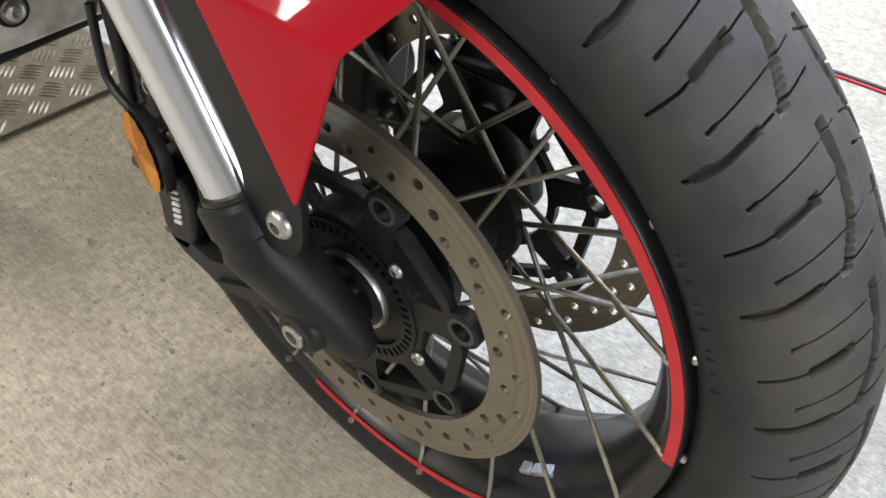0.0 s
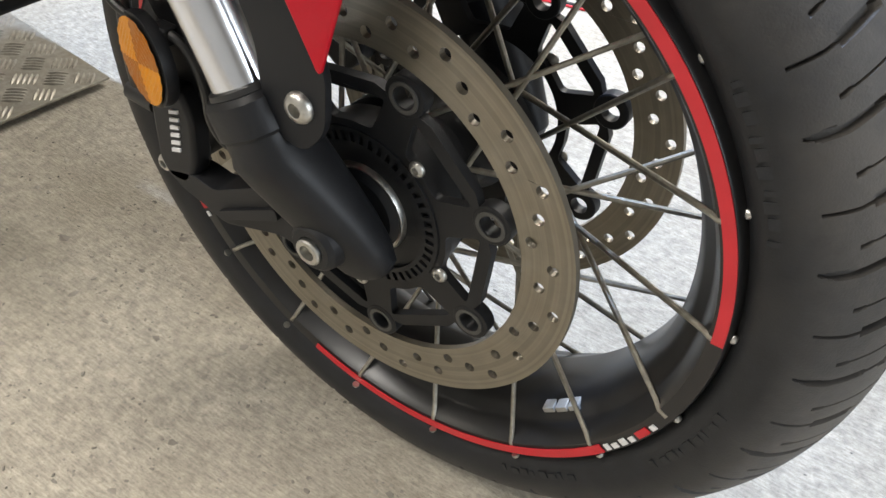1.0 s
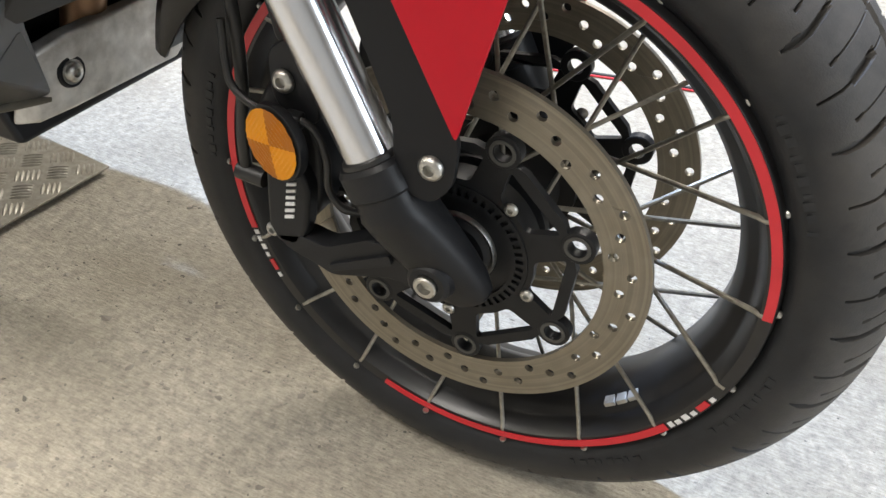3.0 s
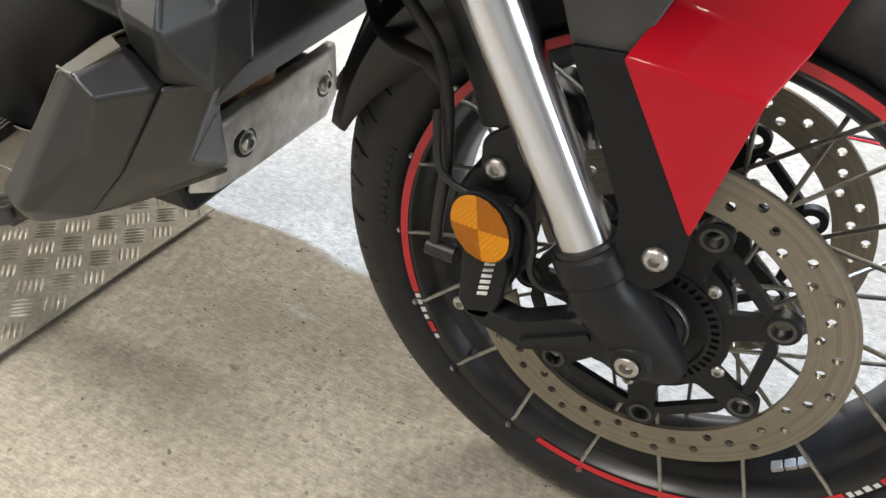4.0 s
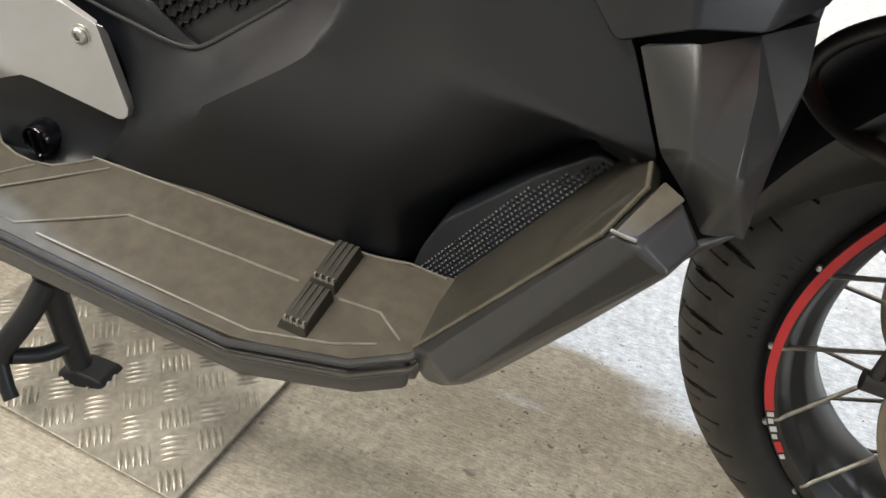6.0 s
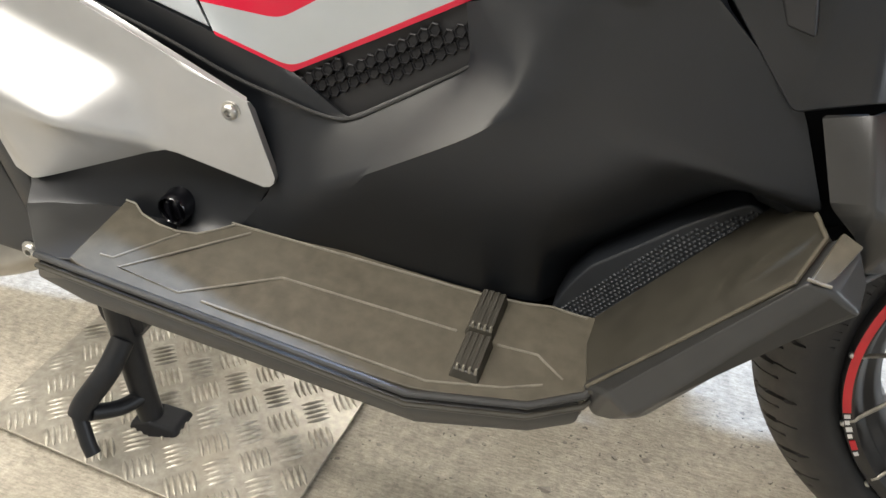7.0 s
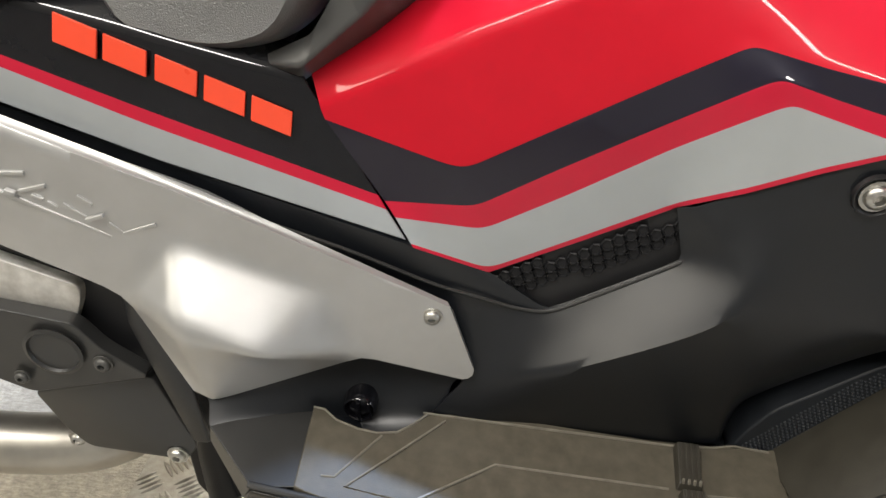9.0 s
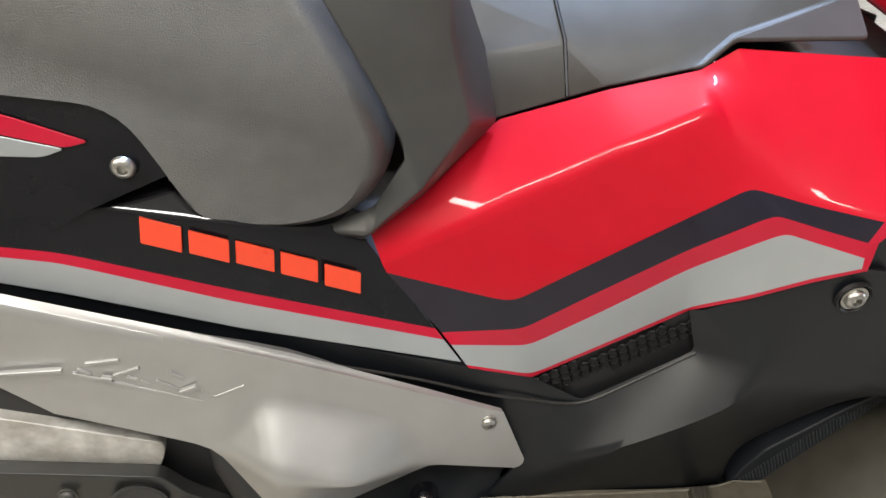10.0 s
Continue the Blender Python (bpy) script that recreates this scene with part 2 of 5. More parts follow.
def part(name, bm, mat, parent=None, label="", bevel=0.0, segments=2, thick=0.0, angle=25, mats=()):
    """Links a bmesh as one mesh object under a thing or a part."""
    me = bpy.data.meshes.new(name)
    bmesh.ops.recalc_face_normals(bm, faces=bm.faces[:])
    bm.to_mesh(me)
    bm.free()
    for f in me.polygons:
        f.use_smooth = True
    for x in (mat, *mats):
        me.materials.append(x)
    me.set_sharp_from_angle(angle=radians(32))
    ob = new(name, me)
    ob.parent = parent
    if label:
        tagged(ob, label)
    if thick:
        s = ob.modifiers.new("thickness", "SOLIDIFY")
        s.thickness, s.offset = thick, -1
    if bevel:
        b = ob.modifiers.new("edges", "BEVEL")
        b.width, b.segments, b.limit_method, b.angle_limit = bevel, segments, "ANGLE", radians(angle)
        b.harden_normals = True
    return ob


def thing(name, at, label, category, kind="", group=""):
    ob = new(name)
    ob.location = at
    ob.empty_display_size = 0.05
    return tagged(ob, label, category, group, kind)


def faces(verts, polys):
    bm = bmesh.new()
    vs = [bm.verts.new(v) for v in verts]
    for p in polys:
        bm.faces.new([vs[i] for i in p])
    return bm


def outward(bm, away=(-0.6, 0.1, 0.4)):
    """Turns an open sheet's faces away from a point inside."""
    a = Vector(away)
    bm.normal_update()
    for f in bm.faces:
        if f.normal.dot(f.calc_center_median() - a) < 0:
            f.normal_flip()
    return bm


def sheet(name, verts, polys, mat, parent, thick=0.004, bevel=0.0025, label="", mats=(), index=(), away=(-0.6, 0.1, 0.4), angle=14, harden=True, corner=0.004, smooth=None, both=False, rim=0.0012):
    """A bent panel: a sheet of faces given a thickness inwards and softened creases."""
    if both:
        sheet(name, [(x, -y, z) for x, y, z in verts], polys, mat, parent, thick, bevel, label, mats, index, (away[0], -away[1], away[2]), angle, harden, corner, smooth, False, rim)
    bm = outward(faces(verts, polys), away)
    bm.faces.ensure_lookup_table()
    for i, k in enumerate(index):
        bm.faces[i].material_index = k
    if corner:
        tips = [v for v in bm.verts if len(v.link_edges) == 2]
        bmesh.ops.bevel(bm, geom=tips, offset=corner, segments=4, profile=0.5, affect="VERTICES")
    if smooth is not None:
        bm.verts.index_update()
        ring = bm.edges.layers.float.new("crease_edge")
        tip = bm.verts.layers.float.new("crease_vert")
        for e in bm.edges:
            e[ring] = 1.0 if e.is_boundary else smooth.get(tuple(sorted(v.index for v in e.verts)), 0.0)
        for v in bm.verts:
            v[tip] = smooth.get(v.index, 0.9 if v.is_boundary else 0.0)
    me = bpy.data.meshes.new(name)
    bm.to_mesh(me)
    bm.free()
    for f in me.polygons:
        f.use_smooth = True
    for x in (mat, *mats):
        me.materials.append(x)
    ob = new(name, me)
    ob.parent = parent
    if label:
        tagged(ob, label)
    if smooth is not None:
        d = ob.modifiers.new("curve", "SUBSURF")
        d.levels = d.render_levels = 3
        bevel = 0
    if bevel:
        b = ob.modifiers.new("creases", "BEVEL")
        b.width, b.segments, b.limit_method, b.angle_limit = bevel, 5, "ANGLE", radians(angle)
        b.harden_normals, b.use_clamp_overlap = harden, False
    s = ob.modifiers.new("thickness", "SOLIDIFY")
    s.thickness, s.offset = thick, -1
    e = ob.modifiers.new("rim", "BEVEL")
    e.width, e.segments, e.limit_method, e.angle_limit = min(rim, thick * 0.4), 2, "ANGLE", radians(60)
    e.harden_normals = harden
    return ob


def rounded(points, r):
    """A closed outline with its corners rounded; r is one radius or one for each corner."""
    out, n = [], len(points)
    for i, p in enumerate(points):
        rad = r[i] if isinstance(r, (list, tuple)) else r
        p = Vector(p)
        a, b = Vector(points[i - 1]) - p, Vector(points[(i + 1) % n]) - p
        cut = min(rad, a.length * 0.45, b.length * 0.45)
        p0, p1 = p + a.normalized() * cut, p + b.normalized() * cut
        for k in range(6):
            t = k / 5
            out.append(tuple(p0 * (1 - t) ** 2 + p * 2 * t * (1 - t) + p1 * t * t))
    return out


def slab(outline, y0, y1, inset=0.0):
    """A plate whose outline lies in x, z and whose thickness runs along y."""
    bm = bmesh.new()
    a = [bm.verts.new((x, y0, z)) for x, z in outline]
    b = [bm.verts.new((x, y1, z)) for x, z in outline]
    n = len(a)
    bm.faces.new(a)
    bm.faces.new(b)
    for i in range(n):
        bm.faces.new((a[i], a[(i + 1) % n], b[(i + 1) % n], b[i]))
    return bm


def pierced(loops, y0, y1):
    """A flat plate in x, z with holes: the first loop is the outline, the others are the holes."""
    cu = bpy.data.curves.new("outline", "CURVE")
    cu.dimensions, cu.fill_mode, cu.extrude = "2D", "BOTH", abs(y1 - y0) / 2
    for loop in loops:
        sp = cu.splines.new("POLY")
        sp.points.add(len(loop) - 1)
        sp.use_cyclic_u = True
        for p, (x, z) in zip(sp.points, loop):
            p.co = (x, z, 0, 1)
    ob = bpy.data.objects.new("outline", cu)
    me = bpy.data.meshes.new_from_object(ob)
    bm = bmesh.new()
    bm.from_mesh(me)
    bpy.data.objects.remove(ob)
    bpy.data.curves.remove(cu)
    bpy.data.meshes.remove(me)
    bmesh.ops.remove_doubles(bm, verts=bm.verts[:], dist=1e-6)
    mid = (y0 + y1) / 2
    for v in bm.verts:
        v.co = (v.co.x, mid + v.co.z, v.co.y)
    return bm


def circle(cx, cz, r, n=24):
    return [(cx + r * math.cos(2 * math.pi * i / n), cz + r * math.sin(2 * math.pi * i / n)) for i in range(n)]


def revolve(profile, cx, cz, n=64, closed=True):
    """Turns a profile of (radius, y) round the axis along y through (cx, cz)."""
    bm = bmesh.new()
    rings = []
    for i in range(n):
        a = 2 * math.pi * i / n
        rings.append([bm.verts.new((cx + r * math.cos(a), y, cz + r * math.sin(a))) for r, y in profile])
    m = len(profile)
    for i in range(n):
        p, q = rings[i], rings[(i + 1) % n]
        for j in range(m if closed else m - 1):
            bm.faces.new((p[j], p[(j + 1) % m], q[(j + 1) % m], q[j]))
    return bm


def bow(points, steps=6):
    """A smooth line through points."""
    pts = [Vector(p) for p in points]
    pts = [pts[0] * 2 - pts[1], *pts, pts[-1] * 2 - pts[-2]]
    out = []
    for i in range(1, len(pts) - 2):
        a, b, c, d = pts[i - 1:i + 3]
        for k in range(steps):
            t = k / steps
            out.append(0.5 * (2 * b + (c - a) * t + (2 * a - 5 * b + 4 * c - d) * t * t + (3 * b - a - 3 * c + d) * t ** 3))
    return [*out, pts[-2]]


def tube(points, r, sides=12, r_end=None, bm=None):
    """A round tube along a line of points, with closed ends."""
    bm = bm or bmesh.new()
    pts = [Vector(p) for p in points]
    rings, up = [], None
    for i, p in enumerate(pts):
        d = (pts[min(i + 1, len(pts) - 1)] - pts[max(i - 1, 0)]).normalized()
        if up is None:
            up = d.orthogonal().normalized()
        up = (up - d * up.dot(d)).normalized()
        side = d.cross(up)
        k = i / max(1, len(pts) - 1)
        rad = r if r_end is None else r + (r_end - r) * k
        rings.append([bm.verts.new(p + (up * math.cos(2 * math.pi * j / sides) + side * math.sin(2 * math.pi * j / sides)) * rad) for j in range(sides)])
    for a, b in zip(rings, rings[1:]):
        for j in range(sides):
            bm.faces.new((a[j], a[(j + 1) % sides], b[(j + 1) % sides], b[j]))
    bm.faces.new(rings[0])
    bm.faces.new(rings[-1])
    return bm


def loft(rings):
    """A closed body through rings of equally many points."""
    bm = bmesh.new()
    vs = [[bm.verts.new(p) for p in ring] for ring in rings]
    n = len(vs[0])
    for a, b in zip(vs, vs[1:]):
        for j in range(n):
            bm.faces.new((a[j], a[(j + 1) % n], b[(j + 1) % n], b[j]))
    bm.faces.new(vs[0])
    bm.faces.new(vs[-1])
    return bm


def bolt(name, x, y, z, r, parent, mat=STEEL, label="domed hex socket bolt", out=-1, washer=True):
    """A button head bolt whose axis runs along y, with a socket and a washer."""
    h = r * 0.6
    prof = [(r * 0.43, 0.1 * h), (r * 0.43, h * 0.94), (r * 0.48, h), (r * 0.66, h * 0.94), (r * 0.88, h * 0.7), (r, h * 0.3), (r, 0.0)]
    if washer:
        prof += [(r * 1.28, 0.0), (r * 1.28, -0.0015)]
    prof += [(0.0001, -0.0015), (0.0001, 0.1 * h)]
    bm = revolve([(a, y + out * b) for a, b in prof], x, z, 20)
    bmesh.ops.remove_doubles(bm, verts=bm.verts[:], dist=2e-5)
    return part(name, bm, mat, parent, label)


def block(points8):
    """A box with eight given corners: four below, four above."""
    return faces(points8, [(0, 1, 2, 3), (4, 5, 6, 7), (0, 1, 5, 4), (1, 2, 6, 5), (2, 3, 7, 6), (3, 0, 4, 7)])


def box(x0, x1, y0, y1, z0, z1):
    return block([(x0, y0, z0), (x1, y0, z0), (x1, y1, z0), (x0, y1, z0), (x0, y0, z1), (x1, y0, z1), (x1, y1, z1), (x0, y1, z1)])


# ---- the workshop ----
FLOOR = 0.004
tagged(part("floor", box(-5, 5, -4, 5, -0.12, FLOOR), CONCRETE), "worn grey concrete floor with grit and stains", "floor", kind="structure")
tagged(part("ceiling", box(-5, 5, -4, 5, 3.2, 3.3), WALL), "plain pale workshop ceiling", "ceiling", kind="structure")
for nm, dims in (("wall_west", (-5.2, -5.0, -4, 5, 0, 3.2)), ("wall_south", (-5.2, 5.2, -4.2, -4.0, 0, 3.2)), ("wall_north", (-5.2, 5.2, 5.0, 5.2, 0, 3.2))):
    tagged(part(nm, box(*dims), WALL), "plain pale painted workshop wall", "wall", kind="structure")
# front wall with an opening added behind the front fill lamp
bm = bmesh.new()
for dims in ((5.0, 5.2, -4, -1.7, 0, 3.2), (5.0, 5.2, 0.5, 5, 0, 3.2), (5.0, 5.2, -1.7, 0.5, 0, 0.9), (5.0, 5.2, -1.7, 0.5, 2.5, 3.2)):
    b = box(*dims)
    me = bpy.data.meshes.new("piece")
    b.to_mesh(me)
    b.free()
    bm.from_mesh(me)
    bpy.data.meshes.remove(me)
tagged(part("wall_east", bm, WALL), "plain pale painted wall with an added opening", "wall", kind="structure")

# grit and flakes lying on the concrete
rng = random.Random(4)
bm = bmesh.new()
for i in range(3600):
    x, y = rng.uniform(-1.5, 0.75), rng.uniform(-0.75, 1.3)
    if i % 3 == 0:
        x, y = rng.gauss(-0.3, 0.28), rng.gauss(-0.05, 0.2)
    big = rng.random()
    s = rng.uniform(0.0006, 0.0016) * (1 if big < 0.8 else 2.0 if big < 0.95 else 3.2 if i % 9 else 5.0)
    turn, flat = rng.uniform(0, 6.28), rng.uniform(0.25, 0.8) * (1 if s < 0.002 else 0.5)
    ring = [bm.verts.new((x + s * rng.uniform(0.5, 1.6) * math.cos(a + turn), y + s * rng.uniform(0.4, 1.2) * math.sin(a + turn), FLOOR)) for a in (0, 1.2, 2.4, 3.6, 4.9)]
    top = bm.verts.new((x + s * rng.uniform(-0.4, 0.4), y + s * rng.uniform(-0.4, 0.4), FLOOR + s * flat))
    for k in range(5):
        bm.faces.new((ring[k], ring[(k + 1) % 5], top))
for i in range(420):
    x, y = rng.gauss(-0.34, 0.2), rng.gauss(-0.02, 0.15)
    s, turn = rng.uniform(0.0013, 0.003) * (1.7 if i % 7 == 0 else 1), rng.uniform(0, 6.28)
    low, high = [], []
    for a in (0, 1.1, 2.3, 3.3, 4.3, 5.4):
        r = s * rng.uniform(0.55, 1.15)
        u, v = r * math.cos(a), 0.6 * r * math.sin(a)
        dx, dy = u * math.cos(turn) - v * math.sin(turn), u * math.sin(turn) + v * math.cos(turn)
        low.append(bm.verts.new((x + dx, y + dy, FLOOR)))
        high.append(bm.verts.new((x + 0.7 * dx, y + 0.7 * dy, FLOOR + s * rng.uniform(0.15, 0.45))))
    for k in range(6):
        bm.faces.new((low[k], low[(k + 1) % 6], high[(k + 1) % 6], high[k]))
    bm.faces.new(high)
GRIT = material("grey grit", (0.29, 0.265, 0.225), 0.8, vary=0.6, scale=22)
tagged(part("grit", bm, GRIT), "scattered grey brown grit on the concrete", "grit", kind="stuff")

# a thin red and black cable on the floor behind the wheel
cable = thing("cable", (0.1, 0.925, 0), "thin dark cable with a red side lying on the floor", "cable")
line = [(-0.35, 0.84, 0.008), (0.0, 0.912, 0.008), (0.15, 0.935, 0.008), (0.4, 0.95, 0.008), (0.7, 1.02, 0.008)]
o = part("sheath", tube(bow(line), 0.004, 8), HOSE, cable)
o.location = (-0.1, -0.925, 0)
o = part("red_core", tube(bow([(x, y - 0.006, 0.007) for x, y, z in line]), 0.002, 8), STRIPE, cable, "red strand")
o.location = (-0.1, -0.925, 0)

# chequered aluminium plate under the stand, a little bent up at one edge, each raised bar a piece
PLATE_AT = Matrix.Translation((-0.693, -0.199, 0.0165)) @ pose(0, 0, 0, 0, 1.6, -4.5)
plate = tagged(part("checker_plate", box(-0.374, 0.0, 0.0, 0.4, -0.0035, 0.0), PLATE, bevel=0.0008), "worn aluminium five bar tread plate lying on concrete", "metal plate")
plate.matrix_world = PLATE_AT


def tread_bar():
    bm = bmesh.new()
    rings = []
    for x, w, h in ((-0.0145, 0.0003, 0.0), (-0.011, 0.0017, 0.0013), (-0.0055, 0.0026, 0.0024), (0.0, 0.0029, 0.0027), (0.0055, 0.0026, 0.0024), (0.011, 0.0017, 0.0013), (0.0145, 0.0003, 0.0)):
        rings.append([bm.verts.new((x, -w, 0)), bm.verts.new((x, -w * 0.4, h)), bm.verts.new((x, w * 0.4, h)), bm.verts.new((x, w, 0))])
    for a, b in zip(rings, rings[1:]):
        for j in range(3):
            bm.faces.new((a[j], a[j + 1], b[j + 1], b[j]))
    me = bpy.data.meshes.new("tread_bar")
    bmesh.ops.recalc_face_normals(bm, faces=bm.faces[:])
    bm.to_mesh(me)
    bm.free()
    for f in me.polygons:
        f.use_smooth = True
    me.materials.append(PLATE)
    return me


TREADS = []
for j in range(8):
    for i in range(8):
        for ox, oy, turn in ((0.0, 0.0, 135), (0.0264, 0.0298, 45)):
            cx, cy = -0.017 - 0.0528 * i + ox, 0.0195 + 0.0596 * j + oy
            for k in range(5):
                off = (k - 2) * 0.0069
                a = radians(turn)
                x, y = cx - off * math.sin(a), cy + off * math.cos(a)
                if -0.366 < x < -0.008 and 0.008 < y < 0.392:
                    TREADS.append((x, y, turn))

# ---- the scooter ----
bike = thing("adventure_scooter", (0, 0, 0), "red, black and silver adventure scooter standing on its centre stand", "scooter")
AX, AZ = 0.0, 0.2997
# the front wheel leans and is turned a little
WHEEL = Matrix.Translation((AX, 0.003, AZ)) @ pose(0, 0, 0, 1.62, 0, -0.8) @ Matrix.Translation((-AX, 0, -AZ))

# front wheel
front_wheel = part("front_wheel", revolve([(0.2125, -0.0525), (0.216, -0.0532), (0.2218, -0.0535), (0.2226, -0.0525), (0.2238, -0.0445), (0.2225, -0.0435), (0.214, -0.043), (0.208, -0.03), (0.196, -0.018), (0.196, 0.018), (0.208, 0.03), (0.214, 0.043), (0.2225, 0.0435), (0.2238, 0.0445), (0.2226, 0.0525), (0.2218, 0.0535), (0.216, 0.0532), (0.2125, 0.0525), (0.2085, 0.047), (0.2055, 0.038), (0.2035, 0.0345), (0.1975, 0.031), (0.194, 0.025), (0.1895, 0.017), (0.1895, -0.017), (0.194, -0.025), (0.1975, -0.031), (0.2035, -0.0345), (0.2055, -0.038), (0.2085, -0.047)], AX, AZ, 128), RIM, bike, "black spoked rim")
front_wheel.matrix_world = WHEEL


def tyre():
    """A road tyre with thin sipes, broad shoulder grooves and long curved grooves cut into its tread."""
    half = [(0.000, 0.2957), (0.010, 0.2948), (0.020, 0.2917), (0.030, 0.2865), (0.039, 0.2798), (0.0465, 0.2722), (0.0522, 0.2642), (0.0552, 0.2562), (0.0562, 0.2484), (0.0552, 0.2404), (0.0532, 0.2334), (0.0495, 0.2282), (0.0445, 0.2236)]
    line, s = [], 0.0
    pts = bow([(a, b, 0) for a, b in half], 8)
    for i, p in enumerate(pts):
        if i:
            s += (p - pts[i - 1]).length
        line.append((p.x, p.y, s))
    line = [line[0]] + [q for k, q in enumerate(line[1:]) if k % 2 or q[2] < 0.075]
    cols = [(-y, r, s, -1) for y, r, s in reversed(line)] + [(y, r, s, 1) for y, r, s in line[1:]]
    step = 15 / 96
    n = 2304
    curve = ((0.0, 0.0110), (4.0, 0.0100), (8.0, 0.0130), (10.5, 0.0180), (13.0, 0.0232))

    def long_groove(q):
        for (a0, s0), (a1, s1) in zip(curve, curve[1:]):
            if a0 <= q <= a1:
                return s0 + (s1 - s0) * (q - a0) / (a1 - a0)
        return None

    bm = bmesh.new()
    rings = []
    for i in range(n):
        ring = []
        for y, r, s, side in cols:
            # the mesh is slanted, so that each sipe runs along one of its lines
            lean = 2.3 * max(0.0, 0.053 - s) / 0.044
            base = i * step
            a = radians(base + lean)
            u = (base + (7.5 if side > 0 else 0.0)) % 15
            d = 0.0
            near = lambda mid, half_w: abs((u - mid + 7.5) % 15 - 7.5) <= half_w * step + 1e-6
            # thin sipes that end in a dot
            for mid in (5.0, 12.5):
                if near(mid, 0.6) and 0.003 < s < 0.0535 or near(mid, 1.6) and 0.0475 < s < 0.0535:
                    d = 0.0034
            # broad curved groove that tapers out over the shoulder, thin towards the crown
            if 0.036 < s < 0.071 and near(2.1 + 9.0 * max(0.0, s - 0.055), 3.4 * min(1.0, (0.074 - s) / 0.012)) or near(2.1, 0.6) and 0.003 < s <= 0.036:
                d = 0.0046
            # short broad groove with a thin tail
            if 0.026 < s < 0.047 and near(9.2, 4.0) or 0.0465 < s < 0.069 and near(9.1, 0.9) or near(9.2, 0.6) and 0.014 < s <= 0.026:
                d = 0.0046
            # long groove beside the crown
            mid = long_groove((1.0 - (base + lean + (7.5 if side > 0 else 0.0))) % 15)
            if mid is not None:
                d = max(d, 0.0046 * max(0.0, min(1.0, 1.9 - abs(s - mid) / 0.0014)))
            ring.append(bm.verts.new((AX + (r - d) * math.cos(a), y * (1 - d * 4), AZ + (r - d) * math.sin(a))))
        rings.append(ring)
    m = len(cols)
    for i in range(n):
        p, q = rings[i], rings[(i + 1) % n]
        for j in range(m - 1):
            bm.faces.new((p[j], p[j + 1], q[j + 1], q[j]))
    return bm


part("tyre", tyre(), RUBBER, front_wheel, "worn black road tyre with slanted grooves")
def arc_band(a0, a1, r0, r1, y, n=None, thick=0.0008):
    n = n or max(4, int(abs(a1 - a0) / 1.5))
    bm = bmesh.new()
    rows = []
    for i in range(n + 1):
        a = radians(a0 + (a1 - a0) * i / n)
        rows.append([bm.verts.new((AX + r * math.cos(a), yy, AZ + r * math.sin(a))) for r, yy in ((r0, y + thick), (r0, y), (r1, y), (r1, y + thick))])
    for p, q in zip(rows, rows[1:]):
        for j in range(4):
            bm.faces.new((p[j], p[(j + 1) % 4], q[(j + 1) % 4], q[j]))
    bm.faces.new(rows[0])
    bm.faces.new(rows[-1])
    return bm


# faint moulded marks on the sidewall
for a0, a1 in ((-62, -44), (-28, -8), (20, 41), (162, 183)):
    for k in range(int((a1 - a0) / 2.1)):
        part("sidewall_mark", arc_band(a0 + 2.1 * k, a0 + 2.1 * k + (1.5 if k % 3 else 0.7), 0.2355 + 0.0012 * (k % 2), 0.2425, -0.05555, 2, 0.004), RUBBER, front_wheel)

# red rim tape in two stretches, with small marks in its gaps
for a0, a1 in ((1.8, 199.3), (-109.8, -35.3)):
    part("rim_tape", arc_band(a0, a1, 0.2147, 0.2214, -0.0544), STRIPE, front_wheel, "red rim tape")
for base in (-34.4, 200.0):
    at = base
    for k, (w, gap, red) in enumerate(((1.1, 0.7, 0), (1.3, 0.9, 0), (1.4, 0.9, 0), (1.2, 0.9, 0), (3.0, 0.8, 1), (1.2, 0, 0))):
        part("rim_mark", arc_band(at, at + w, 0.2155 + 0.0012 * (k % 2), 0.2205, -0.0544, 3), STRIPE if red else WHITE_MARK, front_wheel, "red mark" if red else "white mark")
        at += w + gap

# spokes, each crossing from one edge of the rim to the other hub flange
for side in (-1, 1):
    for k in range(18):
        a = radians(22.3 - 20 * k)
        lean = radians(29 if (k % 2 == 0) == (side < 0) else -29)
        on = lambda r, ang, y: Vector((AX + r * math.cos(ang), side * y, AZ + r * math.sin(ang)))
        rim_p, hub_p = on(0.2128, a, 0.0518), on(0.057, a + lean, -0.036)
        d = (hub_p - rim_p).normalized()
        part("spoke", tube([on(0.2185, a, 0.0525), rim_p, rim_p + d * 0.006 + Vector((0, -side * 0.001, 0)), hub_p], 0.00195, 8), SPOKE, front_wheel)
        ob = part("nipple", revolve([(0.0001, 0.0), (0.0029, 0.0), (0.0029, -0.0012), (0.002, -0.0026), (0.0001, -0.003)], 0, 0, 10), STEEL, front_wheel)
        tip = on(1.0, a, 0.12) - Vector((AX, 0, AZ))
        ob.matrix_world = Matrix.Translation(on(0.2228, a, 0.0478)) @ (-tip).to_track_quat("Y", "Z").to_matrix().to_4x4()
